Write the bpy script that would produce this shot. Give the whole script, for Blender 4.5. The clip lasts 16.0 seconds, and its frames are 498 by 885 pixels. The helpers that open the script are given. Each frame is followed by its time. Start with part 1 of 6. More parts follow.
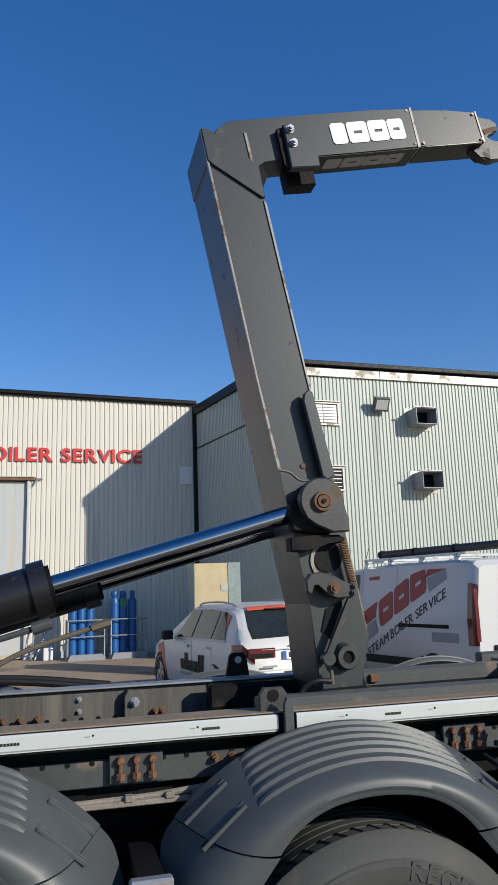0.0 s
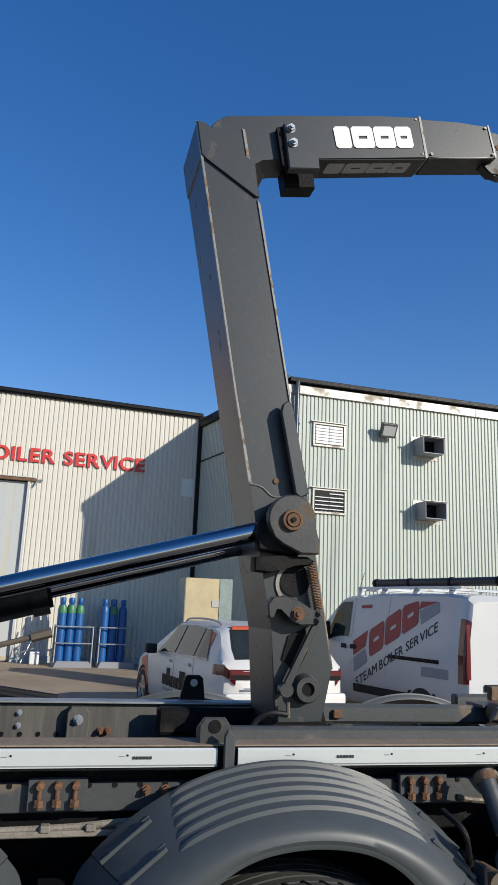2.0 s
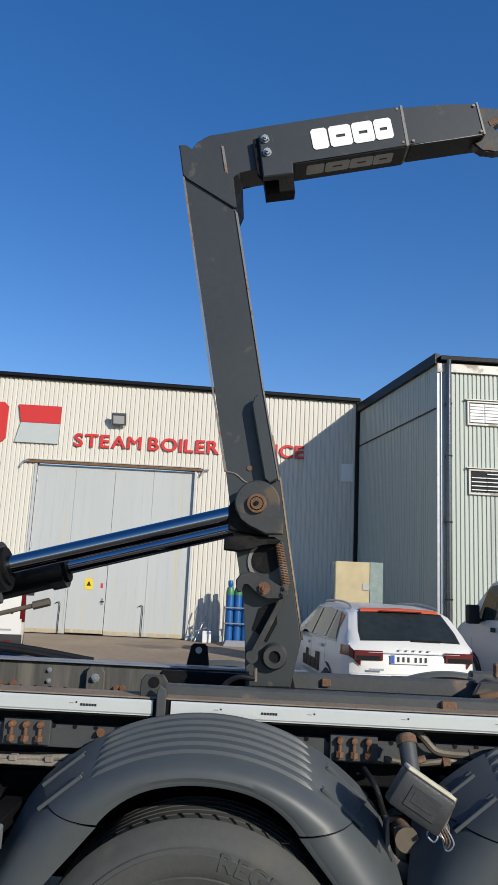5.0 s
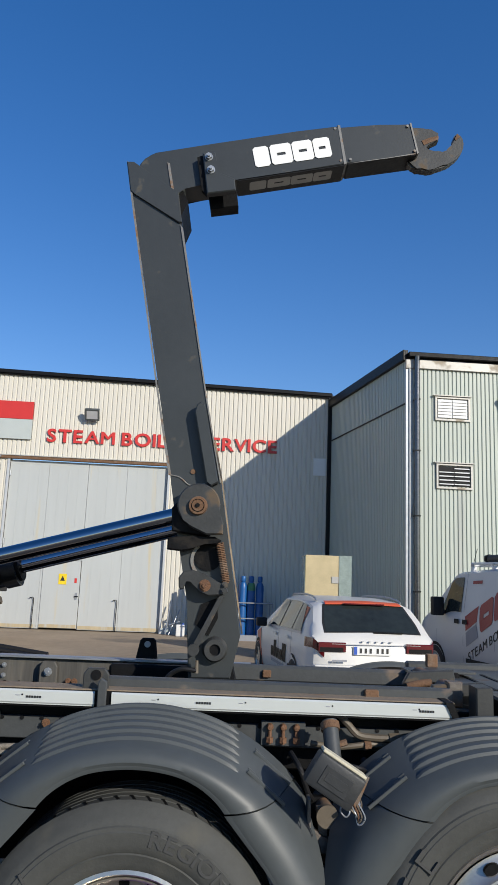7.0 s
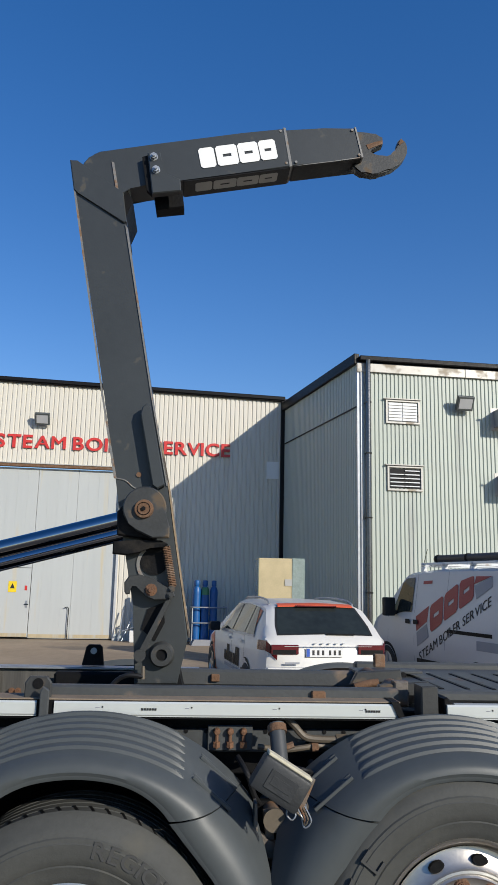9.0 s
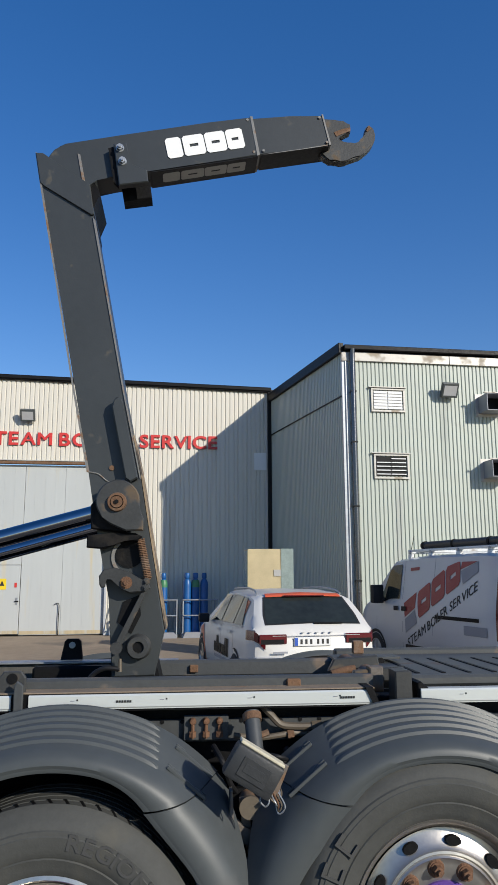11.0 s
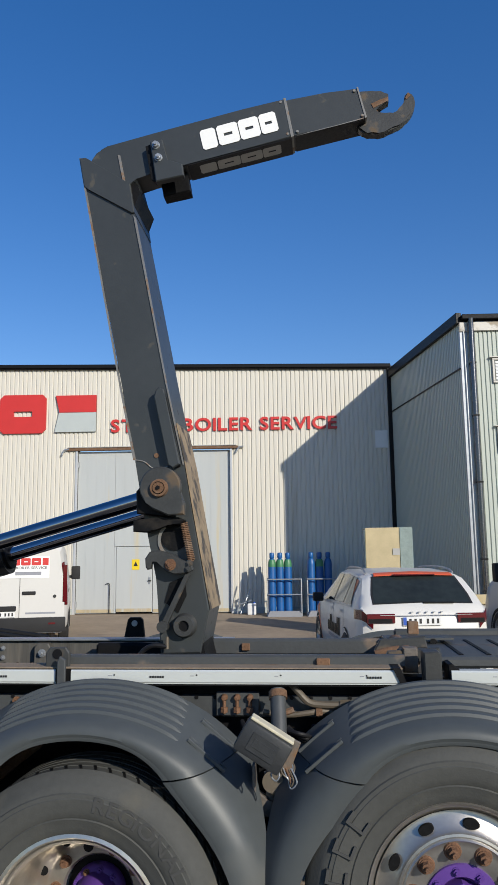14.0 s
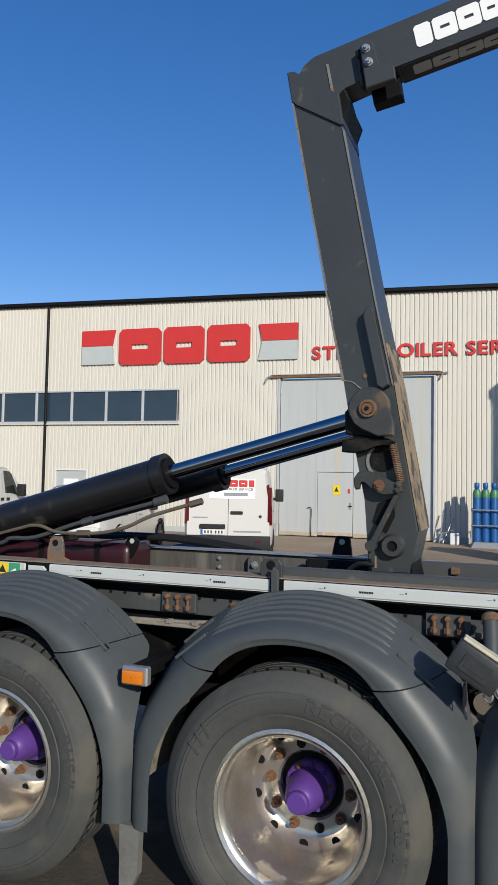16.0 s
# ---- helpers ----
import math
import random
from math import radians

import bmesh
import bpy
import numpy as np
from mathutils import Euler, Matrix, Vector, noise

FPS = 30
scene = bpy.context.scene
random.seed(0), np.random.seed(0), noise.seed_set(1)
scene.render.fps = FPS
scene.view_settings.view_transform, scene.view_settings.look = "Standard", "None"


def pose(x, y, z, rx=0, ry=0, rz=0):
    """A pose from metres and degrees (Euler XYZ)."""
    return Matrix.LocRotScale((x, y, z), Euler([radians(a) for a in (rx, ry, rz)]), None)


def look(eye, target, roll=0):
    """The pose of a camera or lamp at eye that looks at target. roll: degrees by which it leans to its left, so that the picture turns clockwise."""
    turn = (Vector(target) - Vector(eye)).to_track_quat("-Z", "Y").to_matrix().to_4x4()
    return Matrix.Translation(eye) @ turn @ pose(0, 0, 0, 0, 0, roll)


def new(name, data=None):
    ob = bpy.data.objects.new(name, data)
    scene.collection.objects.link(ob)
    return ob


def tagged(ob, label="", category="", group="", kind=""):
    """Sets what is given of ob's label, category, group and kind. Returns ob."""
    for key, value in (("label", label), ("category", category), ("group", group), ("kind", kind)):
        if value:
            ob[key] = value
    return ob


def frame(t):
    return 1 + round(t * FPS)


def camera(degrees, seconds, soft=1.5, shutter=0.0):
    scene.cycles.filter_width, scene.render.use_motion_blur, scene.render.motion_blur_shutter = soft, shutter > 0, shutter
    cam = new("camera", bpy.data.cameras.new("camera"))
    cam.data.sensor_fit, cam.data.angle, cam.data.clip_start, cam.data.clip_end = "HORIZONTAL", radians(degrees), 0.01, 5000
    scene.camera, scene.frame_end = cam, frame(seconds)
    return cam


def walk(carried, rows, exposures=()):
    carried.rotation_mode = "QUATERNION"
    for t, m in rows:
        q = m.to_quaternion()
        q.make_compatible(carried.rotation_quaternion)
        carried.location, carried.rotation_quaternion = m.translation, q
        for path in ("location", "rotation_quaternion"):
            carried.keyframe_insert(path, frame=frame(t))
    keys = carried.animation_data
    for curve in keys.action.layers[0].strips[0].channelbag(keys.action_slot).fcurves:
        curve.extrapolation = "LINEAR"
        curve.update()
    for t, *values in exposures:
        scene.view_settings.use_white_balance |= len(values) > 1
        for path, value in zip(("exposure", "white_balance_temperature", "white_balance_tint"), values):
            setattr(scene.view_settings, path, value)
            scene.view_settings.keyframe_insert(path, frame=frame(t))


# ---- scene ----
cam = camera(37.5, 16.0, soft=1.1)

PATH = [
    (0, (-1.047, -0.579, 1.751), (-0.439, 1.285, 2.143), -2.0),
    (0.5, (-1.045, -0.599, 1.75), (-0.425, 1.259, 2.154), -0.9),
    (1, (-1.034, -0.599, 1.757), (-0.41, 1.254, 2.177), 0.2),
    (1.5, (-0.959, -0.508, 1.754), (-0.35, 1.348, 2.187), 1.6),
    (2, (-0.839, -0.445, 1.76), (-0.26, 1.418, 2.199), 2.4),
    (2.5, (-0.674, -0.437, 1.747), (-0.196, 1.457, 2.178), 2.4),
    (3, (-0.5, -0.458, 1.763), (-0.121, 1.458, 2.195), 1.9),
    (3.5, (-0.374, -0.574, 1.742), (-0.078, 1.364, 2.138), 1.8),
    (3.7, (-0.315, -0.599, 1.734), (-0.064, 1.349, 2.108), 2.1),
    (5.8, (0.084, -1.059, 1.775), (0.153, 0.904, 2.155), 2.7),
    (6, (0.089, -1.075, 1.771), (0.169, 0.889, 2.144), 2.8),
    (6.5, (0.126, -1.104, 1.787), (0.237, 0.86, 2.149), 2.6),
    (7, (0.158, -1.102, 1.788), (0.303, 0.86, 2.15), 2.3),
    (7.5, (0.168, -1.1, 1.787), (0.349, 0.856, 2.158), 1.9),
    (8, (0.17, -1.088, 1.786), (0.385, 0.865, 2.163), 1.6),
    (8.5, (0.181, -1.082, 1.784), (0.425, 0.866, 2.162), 1.5),
    (9, (0.196, -1.084, 1.785), (0.464, 0.862, 2.161), 1.3),
    (11.3, (0.289, -1.095, 1.777), (0.581, 0.852, 2.13), -0.4),
    (11.5, (0.3, -1.086, 1.776), (0.579, 0.862, 2.135), -0.7),
    (12, (0.349, -1.042, 1.786), (0.583, 0.908, 2.163), -0.8),
    (12.5, (0.421, -1.032, 1.776), (0.604, 0.92, 2.169), -0.9),
    (13, (0.511, -1.113, 1.772), (0.636, 0.845, 2.161), -0.7),
    (13.5, (0.625, -1.159, 1.777), (0.677, 0.807, 2.136), -0.8),
    (14, (0.723, -1.177, 1.787), (0.657, 0.799, 2.089), -0.7),
    (14.5, (0.773, -1.152, 1.764), (0.552, 0.821, 2.0), -0.6),
    (15, (0.753, -1.164, 1.761), (0.367, 0.79, 1.939), -0.1),
    (15.5, (0.711, -1.177, 1.752), (0.188, 0.749, 1.883), 0.4),
    (16, (0.679, -1.175, 1.753), (0.08, 0.731, 1.858), 1.1),
]
EXPOSURES = ((0, 0.08), (9, 0.05), (13.5, 0.02), (14.5, 0.02), (15.5, -0.04), (16, -0.04))
walk(cam, [(t, look(eye, target, roll)) for t, eye, target, roll in PATH], EXPOSURES)

# ---- light ----
SUN_TO = Vector((4.27, -5.57, 2.95)).normalized()
sun = new("sun", bpy.data.lights.new("sun", "SUN"))
sun.data.energy, sun.data.angle, sun.data.color = 4.7, radians(0.53), (1.0, 0.94, 0.83)
sun.matrix_world = look(SUN_TO * 60, (0, 0, 0))
world = bpy.data.worlds.new("sky")
scene.world = world
world.use_nodes = True
wn = world.node_tree
sky = wn.nodes.new("ShaderNodeTexSky")
sky.sky_type, sky.sun_disc = "NISHITA", False
sky.sun_elevation = math.asin(SUN_TO.z)
sky.sun_rotation = math.atan2(SUN_TO.x, SUN_TO.y)
sky.air_density, sky.dust_density, sky.ozone_density = 1.0, 0.1, 3.0
tone = wn.nodes.new("ShaderNodeHueSaturation")
tone.inputs["Hue"].default_value = 0.517
tone.inputs["Saturation"].default_value = 1.33
wn.links.new(sky.outputs[0], tone.inputs["Color"])
gam = wn.nodes.new("ShaderNodeGamma")
gam.inputs[1].default_value = 0.84
wn.links.new(tone.outputs[0], gam.inputs[0])
wn.links.new(gam.outputs[0], wn.nodes["Background"].inputs[0])
wn.nodes["Background"].inputs[1].default_value = 0.174


# ---- materials ----
def mat(name, color, rough=0.6, metal=0.0, var=0.12, scale=6.0, bump=0.0, bump_scale=60.0, stain=None, stain_amount=0.0,
        stain_scale=2.5, island=0.0, coat=0.0, streak=False, spec=0.5):
    """Surface with a base colour, mottling at two scales, optional stains or rust and fine relief."""
    m = bpy.data.materials.new(name)
    m.use_nodes = True
    nt = m.node_tree
    b = nt.nodes["Principled BSDF"]
    b.inputs["Roughness"].default_value, b.inputs["Metallic"].default_value = rough, metal
    b.inputs["Specular IOR Level"].default_value = spec
    b.inputs["Coat Weight"].default_value = coat
    b.inputs["Coat Roughness"].default_value = 0.08
    tc = nt.nodes.new("ShaderNodeTexCoord")
    vec = tc.outputs["Object"]
    if streak:
        mp = nt.nodes.new("ShaderNodeMapping")
        mp.inputs["Scale"].default_value = (1, 1, 0.08)
        nt.links.new(vec, mp.inputs[0])
        vec = mp.outputs[0]

    def noise_at(s, detail=4.0):
        n = nt.nodes.new("ShaderNodeTexNoise")
        n.inputs["Scale"].default_value, n.inputs["Detail"].default_value = s, detail
        nt.links.new(vec, n.inputs["Vector"])
        return n.outputs[0]

    def mixed(fac, a, c, mode="MIX"):
        x = nt.nodes.new("ShaderNodeMix")
        x.data_type, x.blend_type = "RGBA", mode
        for sock, v in ((x.inputs[0], fac), (x.inputs[6], a), (x.inputs[7], c)):
            if isinstance(v, (tuple, float, int)):
                sock.default_value = v
            else:
                nt.links.new(v, sock)
        return x.outputs[2]

    def ramp(fac, lo, hi):
        r = nt.nodes.new("ShaderNodeMapRange")
        r.inputs[1].default_value, r.inputs[2].default_value = lo, hi
        nt.links.new(fac, r.inputs[0])
        return r.outputs[0]

    dark = tuple(c * (1 - var) for c in color) + (1,)
    lite = tuple(min(1, c * (1 + var)) for c in color) + (1,)
    big = ramp(noise_at(scale), 0.3, 0.7)
    col = mixed(big, dark, lite)
    fine = ramp(noise_at(scale * 9), 0.35, 0.65)
    col = mixed(0.35, col, mixed(fine, dark, lite))
    if stain:
        s = ramp(noise_at(stain_scale, 8.0), 0.68 - stain_amount * 0.45, 0.76 - stain_amount * 0.4)
        col = mixed(s, col, tuple(stain) + (1,))
        rr = nt.nodes.new("ShaderNodeMapRange")
        rr.inputs[3].default_value, rr.inputs[4].default_value = rough, max(rough, 0.8)
        nt.links.new(s, rr.inputs[0])
        nt.links.new(rr.outputs[0], b.inputs["Roughness"])
        if metal:
            mm = nt.nodes.new("ShaderNodeMapRange")
            mm.inputs[3].default_value, mm.inputs[4].default_value = metal, 0.0
            nt.links.new(s, mm.inputs[0])
            nt.links.new(mm.outputs[0], b.inputs["Metallic"])
    else:
        rr = nt.nodes.new("ShaderNodeMapRange")
        rr.inputs[3].default_value, rr.inputs[4].default_value = rough * 0.85, min(1, rough * 1.15)
        nt.links.new(fine, rr.inputs[0])
        nt.links.new(rr.outputs[0], b.inputs["Roughness"])
    if island:
        oi = nt.nodes.new("ShaderNodeObjectInfo")
        h = nt.nodes.new("ShaderNodeMapRange")
        h.inputs[3].default_value, h.inputs[4].default_value = 1 - island, 1 + island
        nt.links.new(oi.outputs["Random"], h.inputs[0])
        hs = nt.nodes.new("ShaderNodeHueSaturation")
        nt.links.new(h.outputs[0], hs.inputs["Value"])
        nt.links.new(col, hs.inputs["Color"])
        col = hs.outputs[0]
    nt.links.new(col, b.inputs["Base Color"])
    if bump:
        bp = nt.nodes.new("ShaderNodeBump")
        bp.inputs["Strength"].default_value, bp.inputs["Distance"].default_value = bump, 0.01
        nt.links.new(noise_at(bump_scale, 6.0), bp.inputs["Height"])
        nt.links.new(bp.outputs[0], b.inputs["Normal"])
    return m


RUST = (0.14, 0.075, 0.04)
M_GROUND = mat("yard asphalt", (0.28, 0.215, 0.148), 0.9, 0, 0.22, 0.5, 0.5, 40, (0.15, 0.12, 0.09), 0.20, 0.35)
M_CLAD_A = mat("cream cladding", (0.59, 0.56, 0.485), 0.5, 0, 0.03, 0.6, stain=(0.54, 0.50, 0.42), stain_amount=0.03, stain_scale=1.2, streak=True)
M_CLAD_B = mat("pale green-grey cladding", (0.42, 0.455, 0.40), 0.5, 0, 0.03, 0.6, stain=(0.40, 0.42, 0.38), stain_amount=0.05, stain_scale=1.2, streak=True)
M_BLACK = mat("black coated sheet", (0.006, 0.006, 0.007), 0.5, 0, 0.15, 3, spec=0.18)
M_ROOF = mat("roof felt", (0.0504, 0.0504, 0.0546), 0.9, 0, 0.2, 1.5, 0.3)
M_FLASH = mat("weathered pale flashing", (0.42, 0.4032, 0.3696), 0.45, 0.2, 0.08, 1.5, stain=(0.3528, 0.3024, 0.2352), stain_amount=0.25)
M_GATE = mat("blue-grey painted gate sheet", (0.42, 0.4368, 0.4284), 0.5, 0, 0.04, 1.2, stain=(0.4704, 0.42, 0.3024), stain_amount=0.12, streak=True)
M_GALV = mat("galvanised steel", (0.3528, 0.3696, 0.3864), 0.45, 0.7, 0.15, 12, stain=(0.252, 0.21, 0.168), stain_amount=0.12)
M_RED = mat("red sign plastic", (0.5208, 0.0294, 0.0252), 0.45, 0, 0.05, 3)
M_SIGNGREY = mat("pale grey sign sheet", (0.42, 0.4536, 0.4368), 0.5, 0, 0.04, 3)
M_WHITE = mat("white paint", (0.672, 0.672, 0.6552), 0.35, 0, 0.03, 4, coat=0.3)
M_ALU = mat("window aluminium", (0.5208, 0.5292, 0.5376), 0.4, 0.3, 0.05, 5)
M_GLASS = mat("dark window glass", (0.025, 0.04, 0.06), 0.03, 0, 0.1, 2)
M_CARGLASS = mat("car glass", (0.022, 0.027, 0.025), 0.05, 0, 0.3, 1.2, spec=0.35)
M_STEEL = mat("charcoal painted steel", (0.036, 0.040, 0.041), 0.40, 0, 0.12, 2.5, 0.03, 90, (0.060, 0.058, 0.052), 0.07, 16.0, spec=0.45)
M_STEEL_WORN = mat("worn charcoal steel", (0.038, 0.039, 0.038), 0.45, 0, 0.25, 9, 0.07, 70, (0.10, 0.072, 0.046), 0.18, 9.0, spec=0.4)
M_STEEL_RUST = mat("scuffed rusting steel", (0.126, 0.1092, 0.0924), 0.6, 0.1, 0.25, 6, 0.3, 60, (0.168, 0.0882, 0.042), 0.50, 6.0)
M_EDGE = mat("bare scraped edge", (0.2184, 0.21, 0.1932), 0.45, 0.4, 0.2, 14, stain=(0.168, 0.1008, 0.0588), stain_amount=0.3, stain_scale=14)
M_RUST = mat("rusted steel", RUST, 0.9, 0, 0.35, 14, 0.4, 90, (0.168, 0.1092, 0.0714), 0.35, 12)
M_RUSTNUT = mat("rust-brown nut", (0.1428, 0.0714, 0.0378), 0.8, 0.1, 0.3, 30, 0.4, 120)
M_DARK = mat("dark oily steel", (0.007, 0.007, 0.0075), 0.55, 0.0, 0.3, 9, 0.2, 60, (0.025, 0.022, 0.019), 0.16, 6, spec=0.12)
M_CHROME = mat("chromed rod", (0.40, 0.40, 0.42), 0.09, 1.0, 0.05, 4)
M_CYL = mat("black cylinder paint", (0.010, 0.010, 0.011), 0.38, 0, 0.2, 5, 0.1, 60, (0.05, 0.045, 0.04), 0.15, 5)
M_FENDER = mat("grey moulded plastic", (0.060, 0.067, 0.069), 0.45, 0, 0.10, 2.5, 0.02, 160, (0.082, 0.086, 0.082), 0.16, 2.2, spec=0.36)
M_TYRE = mat("tyre rubber", (0.057, 0.058, 0.054), 0.72, 0, 0.14, 5, 0.1, 120, (0.082, 0.078, 0.064), 0.30, 3.0, spec=0.3)
M_TYRE_TEXT = mat("raised tyre lettering", (0.047, 0.047, 0.045), 0.7, 0, 0.1, 9)
M_RIM = mat("brushed steel rim", (0.54, 0.50, 0.435), 0.28, 0.85, 0.14, 6, 0.06, 60, (0.27, 0.20, 0.13), 0.09, 7.0, spec=0.4)
M_RIM2 = mat("dulled alloy wheel", (0.40, 0.375, 0.34), 0.30, 0.8, 0.12, 5, 0.04, 60, (0.22, 0.165, 0.11), 0.14, 6.0)
M_PURPLE = mat("purple hub paint", (0.0924, 0.0386, 0.2184), 0.45, 0, 0.1, 9, stain=(0.0504, 0.0378, 0.0672), stain_amount=0.16, stain_scale=12, spec=0.3)
M_STRIP = mat("white anodised strip", (0.588, 0.6132, 0.588), 0.3, 0.25, 0.03, 3, stain=(0.504, 0.462, 0.378), stain_amount=0.06)
M_TAPE = mat("dusty rail top", (0.21, 0.16, 0.11), 0.85, 0, 0.25, 8, 0.3, 70, (0.21, 0.11, 0.05), 0.2, 6)
M_FRAME = mat("streaked chassis rail", (0.0798, 0.0756, 0.0672), 0.6, 0.1, 0.3, 14, 0.2, 50, (0.1344, 0.1218, 0.1008), 0.35, 9, streak=True)
M_TUBE = mat("grey subframe steel", (0.0504, 0.0538, 0.0546), 0.5, 0.0, 0.15, 5, 0.1, 60, (0.1596, 0.1176, 0.084), 0.15, 5)
M_VANRED = mat("crimson vinyl", (0.27, 0.018, 0.026), 0.45, 0, 0.05, 4)
M_PEEL = mat("peeling paint over pale primer", (0.27, 0.20, 0.125), 0.65, 0, 0.25, 7, 0.15, 60, (0.06, 0.052, 0.045), 0.42, 9.0)
# shade under the jib, painted as black
M_UNDER_SHADE = mat("underside shade black", (0.012, 0.012, 0.013), 0.42, 0, 0.2, 6, 0.05, 80, spec=0.25)
M_GATESTAIN = mat("rust-stained gate foot", (0.40, 0.33, 0.21), 0.55, 0, 0.15, 3, stain=(0.42, 0.42, 0.38), stain_amount=0.3, stain_scale=4, streak=True)
M_LIDTAN = mat("yellowed lid edge", (0.50, 0.455, 0.33), 0.6, 0, 0.15, 20)
M_FLAPGREY = mat("dust-bleached rubber flap", (0.13, 0.128, 0.115), 0.8, 0, 0.2, 6, 0.2, 60, (0.10, 0.095, 0.08), 0.3, 7)
M_DRAIN = mat("glossy dark downpipe", (0.13, 0.13, 0.14), 0.25, 0.9, 0.1, 4)
M_MAROON = mat("dark maroon tank paint", (0.030, 0.006, 0.009), 0.35, 0, 0.2, 4, stain=(0.02, 0.018, 0.016), stain_amount=0.2)
M_INK = mat("black print", (0.0168, 0.0168, 0.0168), 0.6, 0, 0.05, 5)
M_LOGO = mat("white vinyl", (0.78, 0.78, 0.76), 0.5, 0, 0.02, 5)
# the white mark's colour dimmed for the shaded underside
M_LOGO_SHADED = mat("shade-dimmed vinyl", (0.50, 0.49, 0.45), 0.6, 0, 0.12, 9)
M_AMBER = mat("amber lens", (0.60, 0.17, 0.008), 0.2, 0, 0.12, 30, coat=0.6)
M_TAIL = mat("red tail lens", (0.0924, 0.005, 0.0076), 0.15, 0, 0.1, 10, coat=0.6)
M_CARWHITE = mat("white car paint", (0.57, 0.555, 0.52), 0.35, 0, 0.02, 2, coat=0.2)
M_VANSILVER = mat("silver-white van paint", (0.50, 0.50, 0.50), 0.35, 0.0, 0.03, 2, coat=0.25)
M_PLASTIC = mat("black bumper plastic", (0.0185, 0.0185, 0.0193), 0.65, 0, 0.12, 8, spec=0.25)
M_CARTYRE = mat("car tyre", (0.0168, 0.0168, 0.0168), 0.8, 0, 0.15, 8)
M_ORANGE = mat("red-orange vinyl", (0.588, 0.1008, 0.0378), 0.45, 0, 0.05, 4)
M_BLUE = mat("blue gas bottle paint", (0.008, 0.085, 0.27), 0.4, 0, 0.12, 6, stain=(0.02, 0.06, 0.14), stain_amount=0.15)
M_GREEN = mat("green shoulder paint", (0.05, 0.19, 0.08), 0.45, 0, 0.1, 6)
M_WOOD = mat("plywood crate", (0.4872, 0.3948, 0.2268), 0.7, 0, 0.12, 4, 0.1, 40)
M_FILM = mat("clear wrapping film", (0.252, 0.3024, 0.2772), 0.2, 0, 0.2, 5, 0.6, 14)
M_YELLOW = mat("yellow warning sticker", (0.714, 0.5208, 0.0168), 0.5, 0, 0.04, 6)
M_EUBLUE = mat("blue plate band", (0.0168, 0.0756, 0.378), 0.5, 0, 0.04, 6)
M_VINYLGREY = mat("grey vinyl", (0.2352, 0.2436, 0.2688), 0.5, 0, 0.05, 4)
M_TAG_G = mat("green inspection sticker", (0.042, 0.2772, 0.1344), 0.5, 0, 0.05, 9)
M_CARTOOL = mat("dark grey moulded box", (0.0235, 0.0252, 0.0269), 0.5, 0, 0.1, 6, 0.1, 120)
M_HOSE = mat("black rubber hose", (0.009, 0.009, 0.01), 0.6, 0, 0.15, 9, spec=0.3)
M_DUST = mat("dust-caked flat bar", (0.2016, 0.1764, 0.1428), 0.9, 0, 0.25, 14, 0.5, 50, (0.1008, 0.0756, 0.0504), 0.3, 9)
M_LAMPGREY = mat("dark grey lamp casting", (0.063, 0.0714, 0.0714), 0.5, 0, 0.1, 9)
M_PIPE = mat("tan coated pipe", (0.1092, 0.0882, 0.063), 0.6, 0.1, 0.2, 12)


# ---- mesh helpers ----
def part(name, bm, material, parent=None, label="", smooth=False, m=None):
    me = bpy.data.meshes.new(name)
    bmesh.ops.recalc_face_normals(bm, faces=bm.faces[:])
    for f in bm.faces:
        f.smooth = smooth
    bm.to_mesh(me)
    bm.free()
    if smooth:
        me.set_sharp_from_angle(angle=radians(38))
    me.materials.append(material)
    ob = new(name, me)
    ob.parent = parent
    if m is not None:
        ob.matrix_basis = m
    if label:
        tagged(ob, label)
    return ob


def thing(name, label, category, m=None, group="", kind=""):
    e = new(name)
    e.empty_display_size = 0.2
    if m is not None:
        e.matrix_basis = m
    return tagged(e, label, category, group, kind)


def box(x0, x1, y0, y1, z0, z1, bevel=0.0, bm=None, seg=1):
    bm = bm or bmesh.new()
    r = bmesh.ops.create_cube(bm, size=1)
    vs = r["verts"]
    bmesh.ops.scale(bm, vec=(x1 - x0, y1 - y0, z1 - z0), verts=vs)
    bmesh.ops.translate(bm, vec=((x0 + x1) / 2, (y0 + y1) / 2, (z0 + z1) / 2), verts=vs)
    if bevel:
        es = list({e for v in vs for e in v.link_edges})
        bmesh.ops.bevel(bm, geom=es, offset=bevel, segments=seg, affect="EDGES", profile=0.6)
    return bm


def cyl(p0, p1, r0, r1=None, seg=20, bm=None):
    bm = bm or bmesh.new()
    p0, p1 = Vector(p0), Vector(p1)
    d = p1 - p0
    m = Matrix.Translation((p0 + p1) / 2) @ d.to_track_quat("Z", "Y").to_matrix().to_4x4()
    bmesh.ops.create_cone(bm, cap_ends=True, segments=seg, radius1=r0, radius2=r0 if r1 is None else r1, depth=d.length, matrix=m)
    return bm


def prism(pts, y0, y1, bevel=0.0, bm=None, seg=1):
    """An outline in x and z, extruded from y0 to y1."""
    bm = bm or bmesh.new()
    a = [bm.verts.new((x, y0, z)) for x, z in pts]
    b = [bm.verts.new((x, y1, z)) for x, z in pts]
    n = len(pts)
    fs = [bm.faces.new(a), bm.faces.new(b[::-1])]
    for i in range(n):
        fs.append(bm.faces.new((a[i], b[i], b[(i + 1) % n], a[(i + 1) % n])))
    if bevel:
        es = list({e for f in fs[:2] for e in f.edges})
        bmesh.ops.bevel(bm, geom=es, offset=bevel, segments=seg, affect="EDGES")
    return bm


